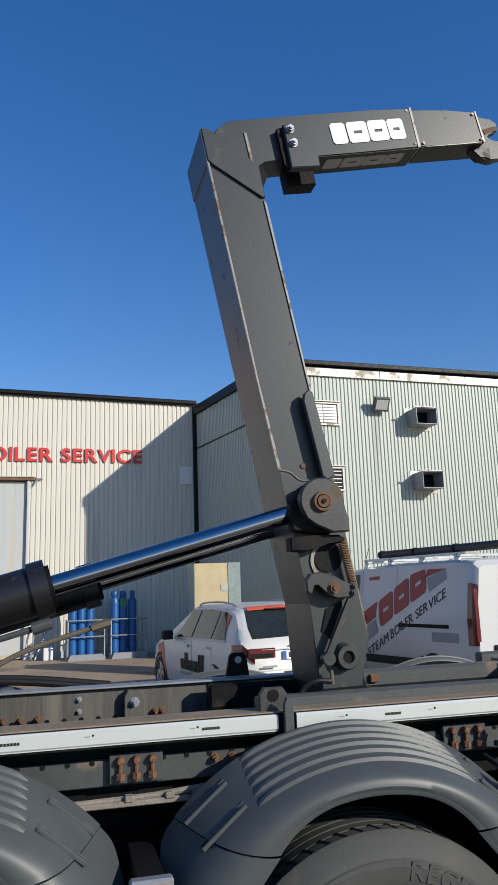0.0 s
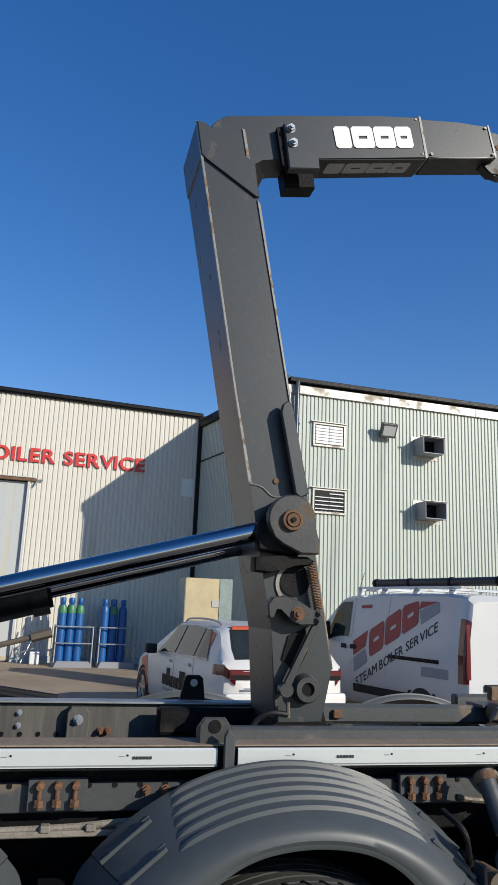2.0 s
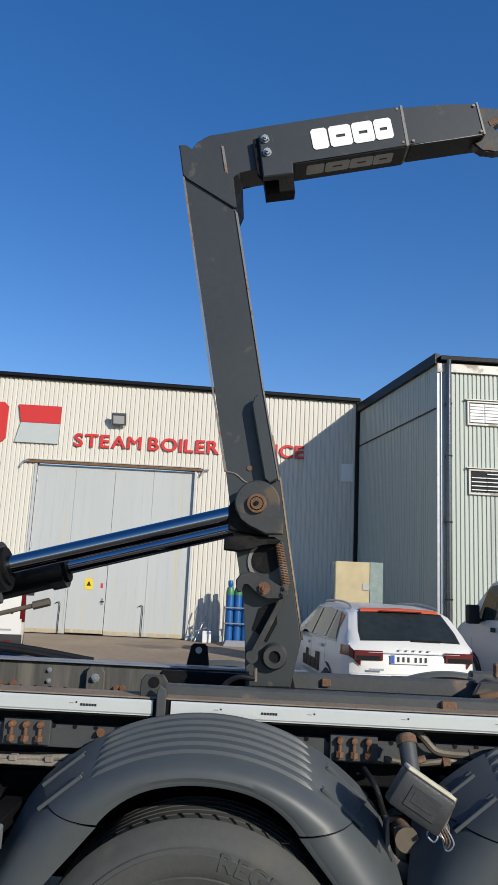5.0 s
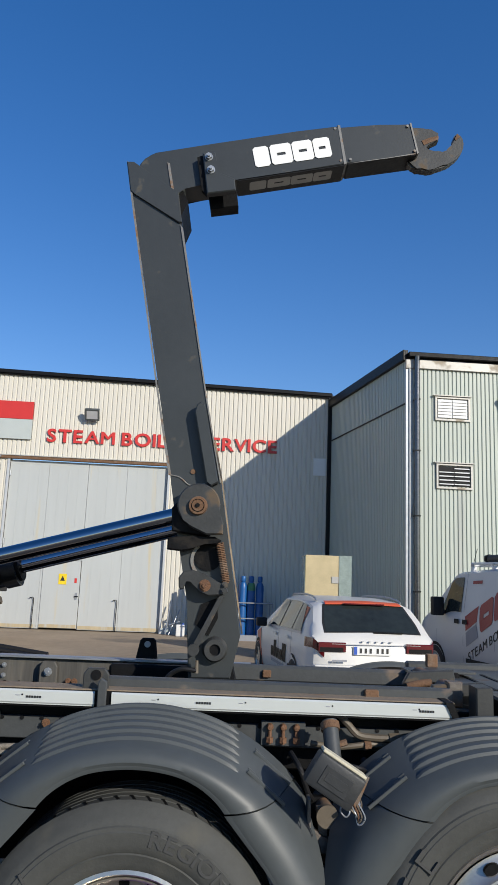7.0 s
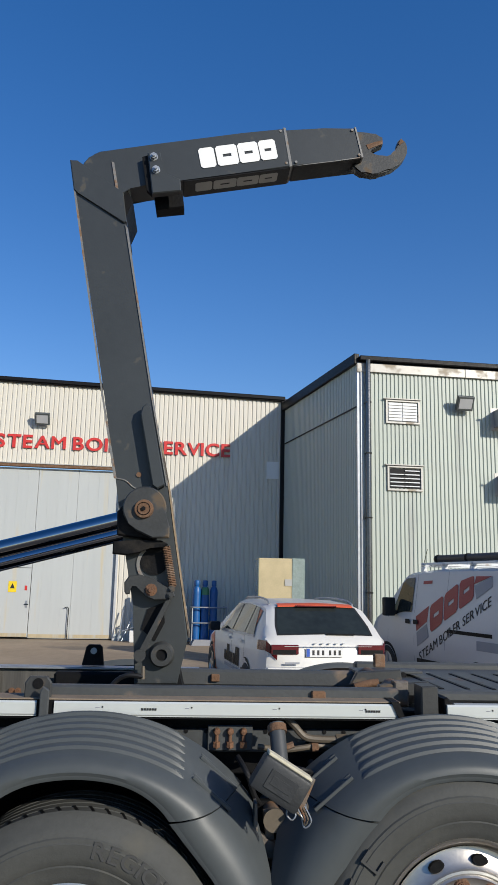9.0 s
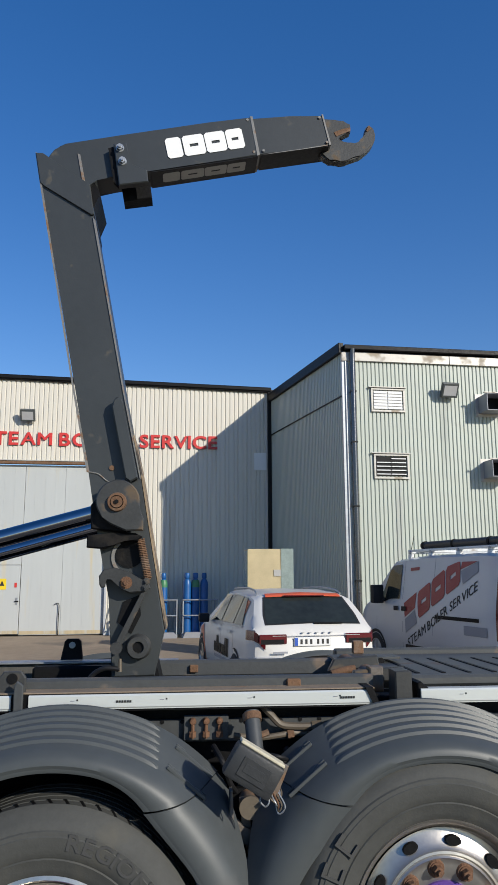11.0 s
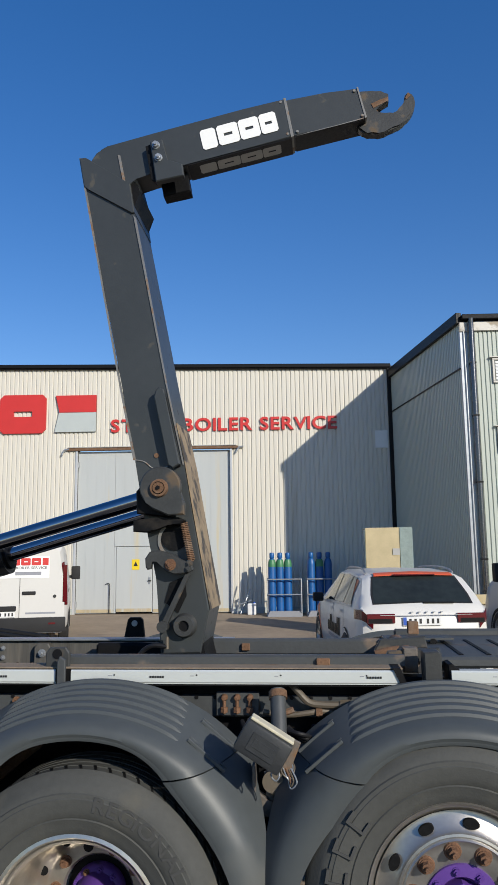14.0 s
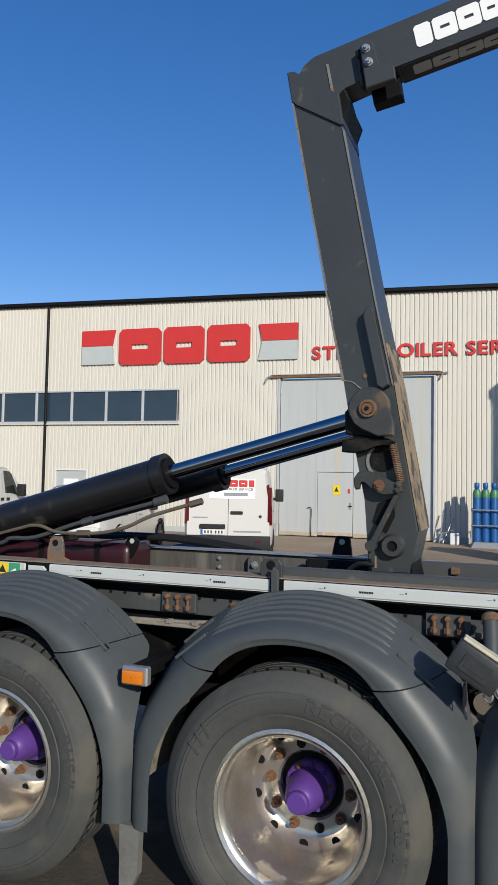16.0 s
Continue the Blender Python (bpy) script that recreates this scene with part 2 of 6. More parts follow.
def revolve(profile, seg=48, bm=None, centre=(0, 0, 0), a0=0.0, a1=360.0):
    """A profile of (radius, y) turned about the y axis through centre."""
    bm = bm or bmesh.new()
    full = a1 - a0 >= 359.9
    cx, cy, cz = centre
    rows = []
    for i in range(seg if full else seg + 1):
        a = radians(a0 + (a1 - a0) * i / seg)
        rows.append([bm.verts.new((cx + r * math.cos(a), cy + y, cz + r * math.sin(a))) for r, y in profile])
    for i in range(seg):
        p, q = rows[i], rows[(i + 1) % len(rows)]
        for j in range(len(profile) - 1):
            bm.faces.new((p[j], q[j], q[j + 1], p[j + 1]))
    return bm


def tube(points, r, seg=8, bm=None, smooth_steps=6):
    """A round bar swept along a smoothed line of points."""
    bm = bm or bmesh.new()
    ps = [Vector(p) for p in points]
    line = []
    for i in range(len(ps) - 1):
        a, b = ps[i], ps[i + 1]
        pa, pb = ps[max(i - 1, 0)], ps[min(i + 2, len(ps) - 1)]
        for k in range(smooth_steps):
            t = k / smooth_steps
            line.append(0.5 * (2 * a + (b - pa) * t + (2 * pa - 5 * a + 4 * b - pb) * t * t + (3 * a - pa - 3 * b + pb) * t ** 3))
    line.append(ps[-1])
    rings = []
    for i, p in enumerate(line):
        d = (line[min(i + 1, len(line) - 1)] - line[max(i - 1, 0)]).normalized()
        u = d.orthogonal().normalized() if abs(d.z) > 0.95 else d.cross(Vector((0, 0, 1))).normalized()
        w = d.cross(u)
        rings.append([bm.verts.new(p + r * (math.cos(2 * math.pi * k / seg) * u + math.sin(2 * math.pi * k / seg) * w)) for k in range(seg)])
    for a, b in zip(rings, rings[1:]):
        for k in range(seg):
            bm.faces.new((a[k], a[(k + 1) % seg], b[(k + 1) % seg], b[k]))
    bm.faces.new(rings[0])
    bm.faces.new(rings[-1][::-1])
    return bm


def letters(text, size, depth, weight=0.0, squeeze=1.0):
    """A mesh per letter: (bmesh, advance x); in the x-z plane, facing -y, baseline at z = 0."""
    out, x = [], 0.0
    for ch in text:
        if ch == " ":
            x += size * 0.36 * squeeze
            continue
        cu = bpy.data.curves.new("glyph", "FONT")
        cu.body, cu.size, cu.extrude, cu.offset, cu.resolution_u = ch, size * 1.37, depth / 2, weight * size * (0 if ch in "MAVN" else 1), 4
        ob = new("glyph", cu)
        bpy.context.view_layer.update()
        me = bpy.data.meshes.new_from_object(ob.evaluated_get(bpy.context.evaluated_depsgraph_get()))
        bm = bmesh.new()
        bm.from_mesh(me)
        bmesh.ops.remove_doubles(bm, verts=bm.verts[:], dist=1e-5)
        bpy.data.objects.remove(ob)
        bpy.data.meshes.remove(me)
        bmesh.ops.rotate(bm, matrix=Matrix.Rotation(radians(90), 3, "X"), verts=bm.verts[:])
        xs = [v.co.x for v in bm.verts]
        lo, hi = min(xs), max(xs)
        for v in bm.verts:
            v.co.x = (v.co.x - lo) * squeeze
        if ch in "MAVN" and weight:
            one = bmesh.ops.duplicate(bm, geom=bm.verts[:] + bm.edges[:] + bm.faces[:])["geom"]
            bmesh.ops.translate(bm, vec=(weight * size * 1.6, 0.0015, 0), verts=[g for g in one if isinstance(g, bmesh.types.BMVert)])
        out.append((bm, x))
        x += (hi - lo) * squeeze + size * 0.14 * squeeze
    return out, x


def logo_block(w, h, depth, cut=True, r=0.1):
    """A plain block with clipped corners and one slot, in place of a mark's letter."""
    bm = bmesh.new()
    y0, y1, c = -depth, 0.0, 0.10 * h
    if not cut:
        return prism([(c, 0), (w - c, 0), (w, c), (w, h - c), (w - c, h), (c, h), (0, h - c), (0, c)], y0, y1, 0, bm)
    a, b = h * 0.43, h * 0.57
    prism([(c, 0), (w - c, 0), (w, c), (w, a), (0, a), (0, c)], y0, y1, 0, bm)
    prism([(0, b), (w, b), (w, h - c), (w - c, h), (c, h), (0, h - c)], y0, y1, 0, bm)
    prism([(0, a), (w * 0.3, a), (w * 0.3, b), (0, b)], y0, y1, 0, bm)
    prism([(w * 0.7, a), (w, a), (w, b), (w * 0.7, b)], y0, y1, 0, bm)
    return bm


def clad(x0, x1, z0, z1, pitch, depth, bm=None):
    """Trapezoid-ribbed sheet in the x-z plane; ribs stand towards -y."""
    bm = bm or bmesh.new()
    i0, i1 = math.floor(x0 / pitch), math.ceil(x1 / pitch)
    line = []
    for i in range(i0, i1 + 1):
        for s, y in ((0.0, 0.0), (0.17, 0.0), (0.28, -depth), (0.89, -depth)):
            line.append(((i + s) * pitch, y))
    pts = []
    for (xa, ya), (xb, yb) in zip(line, line[1:]):
        for edge in (x0, x1):
            if xa < edge < xb:
                pts.append((edge, ya + (yb - ya) * (edge - xa) / (xb - xa)))
        if x0 < xb < x1:
            pts.append((xb, yb))
    pts.sort()
    lo = [bm.verts.new((x, y, z0)) for x, y in pts]
    hi = [bm.verts.new((x, y, z1)) for x, y in pts]
    for i in range(len(pts) - 1):
        bm.faces.new((lo[i], lo[i + 1], hi[i + 1], hi[i]))
    return bm


def nut(parent, x, y, z, r, h, material, name="nut", phase=0.0):
    """A hexagon nut with a stud, facing -y."""
    bm = cyl((x, y, z), (x, y - h, z), r, seg=6)
    bmesh.ops.rotate(bm, cent=(x, y, z), matrix=Matrix.Rotation(phase, 3, "Y"), verts=bm.verts[:])
    cyl((x, y, z), (x, y - h * 1.5, z), r * 0.5, seg=8, bm=bm)
    cyl((x, y + 0.002, z), (x, y - h * 0.2, z), r * 1.25, seg=12, bm=bm)
    return part(name, bm, material, parent)


# ---- ground ----
bm = bmesh.new()
bmesh.ops.create_grid(bm, x_segments=60, y_segments=60, size=600)
M_GROUND_DARK = mat("dark low-bounce asphalt", (0.055, 0.047, 0.038), 0.8, 0, 0.35, 1.2, 0.5, 40, (0.16, 0.13, 0.10), 0.22, 1.6)
ground = tagged(part("ground", bm, M_GROUND), "worn brown-grey asphalt yard with dust and dark patches", "ground", kind="structure")
# dark asphalt under the truck, widened out of view to cut bounce; ragged edge
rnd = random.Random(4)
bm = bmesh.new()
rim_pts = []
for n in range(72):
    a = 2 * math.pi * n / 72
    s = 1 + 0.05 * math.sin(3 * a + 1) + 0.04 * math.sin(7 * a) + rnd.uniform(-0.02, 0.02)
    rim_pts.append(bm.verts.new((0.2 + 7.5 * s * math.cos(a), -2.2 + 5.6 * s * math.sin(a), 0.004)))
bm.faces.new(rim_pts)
tagged(part("oily_ground", bm, M_GROUND_DARK), "dark asphalt under the truck, widened to cut bounced light", "ground", kind="structure")

# ---- long hall ----
WA, TOP_A = 22.0, 7.66
hall = thing("hall_building", "long cream ribbed sheet-metal industrial hall with a red sign", "building", pose(0, WA, 0), kind="structure")
GX0, GX1, GZ = -5.55, -0.66, 5.14       # gate opening
WX0, WX1, WZ0, WZ1 = -19.0, -9.15, 3.70, 4.88   # window band
DX0, DX1, DZ = -13.9, -12.6, 2.06       # side door
bm = bmesh.new()
for x0, x1, z0, z1 in ((-26, WX0, 0, TOP_A), (WX0, WX1, WZ1, TOP_A), (WX0, DX0, 0, WZ0), (DX0, DX1, DZ, WZ0), (DX1, WX1, 0, WZ0),
                       (WX1, GX0, 0, TOP_A), (GX0, GX1, GZ, TOP_A), (GX1, 4.55, 0, TOP_A)):
    clad(x0, x1, z0, z1, 0.143, 0.028, bm)
hall_wall = part("wall", bm, M_CLAD_A, hall)
bm = box(-26, GX0, 0.03, 0.25, 0, 3.7)
for a in ((-26, 4.5, 4.88 + 0.3, TOP_A), (GX1, 4.5, 0, 5.18), (WX1, GX0, 3.7, 5.18), (-26, WX0, 3.7, 5.18)):
    box(a[0], a[1], 0.03, 0.25, a[2], a[3], bm=bm)
inner = part("inner_wall", bm, M_BLACK, hall)
roof = part("roof", box(-26.2, 5.4, -0.05, 18, TOP_A, TOP_A + 0.09), M_ROOF, hall)
eave = part("eave_trim", box(-26.2, 4.52, -0.12, -0.02, TOP_A - 0.02, TOP_A + 0.15, 0.012), M_BLACK, hall)
lip = part("gutter_lip", box(-26.2, 4.52, -0.17, -0.125, TOP_A + 0.02, TOP_A + 0.12, 0.01), M_BLACK, hall)
# the eave rises slowly along the hall, away from the annex
for ob in (hall_wall, inner, roof, eave, lip):
    for v in ob.data.vertices:
        if v.co.z > 7.4:
            v.co.z += 0.017 * (4.5 - v.co.x)
part("side_wall", box(-26.2, -26, 0, 18, 0, TOP_A + 0.5), M_CLAD_A, hall)
part("back_wall", box(-26, 5, 17.8, 18, 0, TOP_A), M_CLAD_A, hall)
part("plinth", box(-26, DX0, -0.045, 0.0, 0, 0.18), M_SIGNGREY, hall)
for x0, x1 in ((DX1, GX0), (GX1, 4.4)):
    part("plinth", box(x0, x1, -0.045, 0.0, 0, 0.18), M_SIGNGREY, hall)
bm = tube([(-14.33, -0.09, TOP_A + 0.3), (-14.33, -0.09, 4), (-14.33, -0.09, 0.1)], 0.05, 10, smooth_steps=2)
part("downpipe", bm, M_BLACK, hall, "black downpipe", True)
bm = box(4.40, 4.56, -0.14, -0.03, 0, TOP_A, 0.01)
part("corner_pipe", bm, M_BLACK, hall, "black corner downpipe")

# gate with two tall leaves and a wicket door
gate = thing("gate_1", "tall blue-grey two-leaf sheet-metal gate with a small personnel door, closed", "gate", pose(0, WA, 0), kind="structure")
mid = -3.13
for n, (x0, x1) in enumerate(((GX0, -4.35), (-4.345, mid - 0.005), (mid + 0.005, -1.93), (-1.925, GX1))):
    if n == 1:
        bm = box(x0, x1, 0.06, 0.12, 2.09, GZ - 0.02, 0.004)
        box(x0, x0 + 0.06, 0.06, 0.12, 0.03, 2.085, bm=bm)
    else:
        bm = box(x0, x1, 0.06, 0.12, 0.03, GZ - 0.02, 0.004)
    for k in range(1, 4):
        xx = x0 + (x1 - x0) * k / 4
        box(xx - 0.008, xx + 0.008, 0.056, 0.06, 2.15 if n == 1 else 0.08, GZ - 0.1, bm=bm)
    part("leaf", bm, M_GATE, gate)
wicket = part("wicket_door", box(-4.275, mid - 0.012, 0.045, 0.10, 0.06, 2.075, 0.006), M_GATE, gate, "personnel door in the gate")
part("door_handle", box(-3.27, -3.16, 0.0, 0.03, 1.0, 1.03, 0.006), M_DARK, wicket)
part("lock_plate", box(-3.25, -3.19, 0.03, 0.044, 0.92, 1.12), M_GALV, wicket)
part("kick_plate", box(-4.26, mid - 0.03, 0.035, 0.044, 0.07, 0.17), M_GATESTAIN, wicket, "rust-stained bottom edge")
part("warning_sticker", box(-3.78, -3.54, 0.038, 0.043, 1.36, 1.68), M_YELLOW, wicket, "yellow electrical hazard sticker")
bm = prism([(-3.73, 1.47), (-3.59, 1.47), (-3.66, 1.62)], 0.033, 0.0375)
part("triangle", bm, M_INK, wicket)
part("notice_sticker", box(-3.30, -3.23, 0.038, 0.043, 1.42, 1.56), M_RED, wicket)
for x0, x1, z0, z1 in ((GX0 - 0.07, GX0 - 0.003, 0, GZ + 0.08), (GX1 + 0.003, GX1 + 0.07, 0, GZ + 0.08)):
    part("gate_post", box(x0, x1, -0.06, 0.1, z0, z1, 0.005), M_ALU, gate)
part("lintel_rail", box(GX0 - 0.35, GX1 + 0.25, -0.10, 0.05, GZ, GZ + 0.09, 0.01), M_RUST, gate, "rusty gate track")
part("lintel_cap", box(GX0 - 0.30, GX1 + 0.20, -0.12, -0.035, GZ + 0.095, GZ + 0.12), M_FLASH, gate)
for x in (GX0 - 0.42, GX1 + 0.28):
    part("track_hook", tube([(x + 0.15, -0.09, GZ + 0.05), (x, -0.1, GZ + 0.02), (x - 0.09, -0.1, GZ - 0.14)], 0.03, 8), M_GALV, gate, smooth=True)
for x in (-4.47, -1.98):
    part("floor_bolt", tube([(x - 0.13, 0.01, 0.92), (x, 0.0, 0.92), (x, 0.0, 0.5), (x, 0.0, 0.02)], 0.012, 8), M_DARK, gate)
for x0, x1 in ((GX0 + 0.03, -4.37), (mid + 0.02, -1.95), (-1.91, GX1 - 0.03)):
    part("stained_foot", box(x0, x1, 0.050, 0.0565, 0.05, 0.15), M_GATESTAIN, gate, "rust-stained foot of a leaf")
for z in (0.3, 2.6, 4.7):
    for x in (GX0 + 0.02, GX1 - 0.02):
        part("hinge", cyl((x, 0.03, z - 0.09), (x, 0.03, z + 0.09), 0.028, seg=10), M_GALV, gate)

# window band
band = thing("window_1", "long strip of dark windows in pale aluminium frames", "window", pose(0, WA, 0), kind="structure")
for z0, z1 in ((WZ0, WZ0 + 0.07), (WZ1 - 0.06, WZ1)):
    part("window_frame", box(WX0, WX1, -0.05, 0.06, z0, z1, 0.006), M_ALU, band)
xs = [-19.0, -17.6, -16.19, -14.76, -13.30, -11.92, -10.50, -9.15]
for i, x in enumerate(xs):
    part("mullion", box(x - (0 if i == 0 else 0.045), x + (0 if i == 7 else 0.045) - (0.06 if i == 7 else 0), -0.045, 0.055, WZ0 + 0.07, WZ1 - 0.06, 0.005), M_ALU, band)
for a, b in zip(xs, xs[1:]):
    part("pane", box(a + 0.045, b - 0.045, 0.0, 0.012, WZ0 + 0.07, WZ1 - 0.06), M_GLASS, band)
part("window_sill", box(WX0 - 0.02, WX1 + 0.05, -0.11, -0.03, WZ0 - 0.05, WZ0 - 0.005, 0.006), M_CLAD_A, band)
part("room_floor", box(WX0, WX1, 0.3, 3, 3.55, 3.6), M_BLACK, hall)
part("blind", box(-11.35, -11.05, 0.10, 0.12, WZ0 + 0.1, WZ1 - 0.1), M_RED, band, "red curtain behind a pane")

door = thing("door_1", "pale blue-grey flush door with stickers", "door", pose(0, WA, 0), kind="structure")
part("door_leaf", box(DX0 + 0.05, DX1 - 0.05, 0.0, 0.05, 0.02, DZ - 0.05, 0.004), M_GATE, door)
for x0, x1, z0, z1 in ((DX0, DX0 + 0.048, 0, DZ), (DX1 - 0.048, DX1, 0, DZ), (DX0 + 0.05, DX1 - 0.05, DZ - 0.048, DZ)):
    part("door_frame", box(x0, x1, -0.04, 0.06, z0, z1), M_WHITE, door)
part("sticker", box(-13.55, -12.95, -0.008, -0.002, 1.47, 1.72), M_LOGO, door)
part("warning_sticker", box(-13.42, -13.08, -0.008, -0.002, 1.02, 1.4), M_YELLOW, door)
part("door_handle", box(-12.80, -12.68, -0.05, -0.02, 1.0, 1.04, 0.006), M_DARK, door)

# wall lamp and blank plate
def wall_lamp(x, y, z, s=1.0, name="wall_floodlight"):
    lamp = thing(name, "grey floodlight on a bracket fixed to the ribbed wall", "floodlight", pose(x, y, z), "wall floodlights")
    part("bracket", box(-0.04, 0.04, -0.22, 0, -0.03, 0.03, 0.006), M_GALV, lamp)
    bm = prism([(-0.22, -0.19), (0.22, -0.19), (0.22, 0.19), (-0.22, 0.19)], -0.16, -0.04, 0.015)
    bmesh.ops.rotate(bm, cent=(0, -0.12, 0), matrix=Matrix.Rotation(radians(30), 3, "X"), verts=bm.verts[:])
    bmesh.ops.translate(bm, vec=(0, -0.12, 0), verts=bm.verts[:])
    body = part("housing", bm, M_LAMPGREY, lamp)
    bm = box(-0.17, 0.17, -0.005, 0.0, -0.13, 0.13)
    bmesh.ops.translate(bm, vec=(0, -0.163, 0), verts=bm.verts[:])
    bmesh.ops.rotate(bm, cent=(0, -0.12, 0), matrix=Matrix.Rotation(radians(30), 3, "X"), verts=bm.verts[:])
    bmesh.ops.translate(bm, vec=(0, -0.12, 0), verts=bm.verts[:])
    part("lens", bm, M_ALU, body)
    return lamp


wall_lamp(-3.12, WA - 0.03, 6.62)
plate = thing("wall_plate", "blank pale sheet-metal cover plate screwed to the ribbed wall", "cover plate", pose(3.96, WA - 0.03, 5.08))
part("sheet", box(0, 0.40, -0.02, 0, 0, 0.56, 0.004), M_WHITE, plate)

# sign
sign = thing("wall_sign", "raised red letters on the cream wall", "sign", pose(0, WA - 0.03, 0))
ls, width = letters("STEAM BOILER SERVICE", 0.42, 0.05, 0.030, 1.0)
# tighter gap between R and V
ls = [(bm, x - (0.055 if n >= 14 else 0) - (0.03 if n >= 15 else 0)) for n, (bm, x) in enumerate(ls)]
width -= 0.085
k = 7.32 / width
for bm, x in ls:
    for v in bm.verts:
        v.co.x = -4.49 + (x + v.co.x) * k
        v.co.z += 5.735
        v.co.y -= 0.03
    part("letter", bm, M_RED, sign)
logo = thing("wall_logo", "three large red blocks between two red and grey flags", "sign", pose(0, WA - 0.03, 0))
for x0, x1 in ((-11.44, -9.84), (-9.73, -8.24), (-8.12, -6.61)):
    bm = logo_block(x1 - x0, 1.27, 0.07, True, 0.16)
    bmesh.ops.translate(bm, vec=(x0, 0, 5.735), verts=bm.verts[:])
    part("block", bm, M_RED, logo)
for x0, s in ((-12.92, 1), (-6.30, -1)):
    x1 = x0 + 1.32
    a = [(x0, 6.44), (x1 - 0.12, 6.44), (x1, 7.0), (x0, 7.0)] if s > 0 else [(x0 + 0.13, 6.40), (x1, 6.40), (x1, 6.96), (x0, 6.96)]
    c = [(x0, 5.78), (x1 - 0.02, 5.78), (x1 - 0.13, 6.43), (x0, 6.43)] if s > 0 else [(x0 - 0.02, 5.76), (x1, 5.76), (x1, 6.39), (x0 + 0.12, 6.39)]
    part("flag", prism(a, -0.07, 0), M_RED, logo)
    part("flag", prism(c, -0.07, 0), M_SIGNGREY, logo, "pale grey flag")

# ---- projecting hall ----
CB = Vector((5.36, 16.43, 0))
ang_s = math.atan2(22.0 - 16.43, 4.52 - 5.36)
TOP_B = 7.38
annex = thing("annex_building", "pale green-grey ribbed sheet-metal hall standing forward of the long one", "building", pose(CB.x, CB.y, 0), kind="structure")
V1 = (0.72, 1.62, 5.83, 6.45)
V2 = (0.74, 1.66, 4.12, 4.75)
part("wall", clad(0.1, 16, 0, TOP_B, 0.106, 0.026), M_CLAD_B, annex)
side_len = (Vector((4.52, 22.0)) - Vector((5.36, 16.43))).length
side = part("side_wall", clad(-side_len, 0, 0, TOP_B - 0.02, 0.106, 0.026), M_CLAD_B, annex, m=Matrix.Rotation(ang_s - math.pi, 4, "Z"))
part("joint_bead", box(-side_len, 0, -0.05, -0.03, 6.2, 6.235), M_BLACK, annex, m=Matrix.Rotation(ang_s - math.pi, 4, "Z"))
part("side_eave", box(-side_len, 0.08, -0.12, 0.02, TOP_B - 0.05, TOP_B + 0.22, 0.01), M_BLACK, annex, m=Matrix.Rotation(ang_s - math.pi, 4, "Z"))
part("roof", prism([(0.05, 0), (16.2, 0), (16.2, 24), (-3.2, 24), (-0.84, 5.57)], 0, 1), M_ROOF, annex,
     m=Matrix(((1, 0, 0, 0), (0, 0, 1, 0), (0, 0.1, 0, TOP_B), (0, 0, 0, 1))))
part("far_side_wall", box(16, 16.2, 0, 24, 0, TOP_B), M_CLAD_B, annex)
part("core", box(0.3, 15.8, 0.2, 0.4, 0, TOP_B), M_BLACK, annex)
part("eave_trim", box(0.02, 16.2, -0.20, -0.02, TOP_B + 0.03, TOP_B + 0.15, 0.012), M_BLACK, annex)
for i in range(6):
    part("cornice_sheet", box(0.22 + i * 2.65, 0.22 + i * 2.65 + 2.64, -0.085 - 0.003 * (i % 2), -0.03, TOP_B - 0.24, TOP_B - 0.01, 0.006), M_FLASH, annex, "weathered pale cornice sheet")
part("corner_flashing", prism([(-0.03, 0), (0.16, 0), (0.16, TOP_B - 0.02), (-0.03, TOP_B - 0.02)], -0.05, 0.02, 0.008), M_GALV, annex)
part("corner_bead", cyl((0.07, -0.052, 0), (0.07, -0.052, TOP_B - 0.25), 0.03, seg=10), M_GALV, annex, smooth=True)
part("corner_cap", box(-0.04, 0.21, -0.09, 0.02, TOP_B - 0.26, TOP_B - 0.01, 0.03, seg=2), M_FLASH, annex)
part("downpipe", tube([(0.23, -0.18, TOP_B + 0.05), (0.23, -0.15, TOP_B - 0.5), (0.23, -0.13, 4), (0.23, -0.13, 0.1)], 0.066, 12, smooth_steps=3), M_DRAIN, annex, "glossy dark grey downpipe", True)
for z in (1.6, 3.4, 5.0, 6.3):
    part("pipe_clip", box(0.17, 0.305, -0.20, -0.03, z, z + 0.035), M_BLACK, annex)


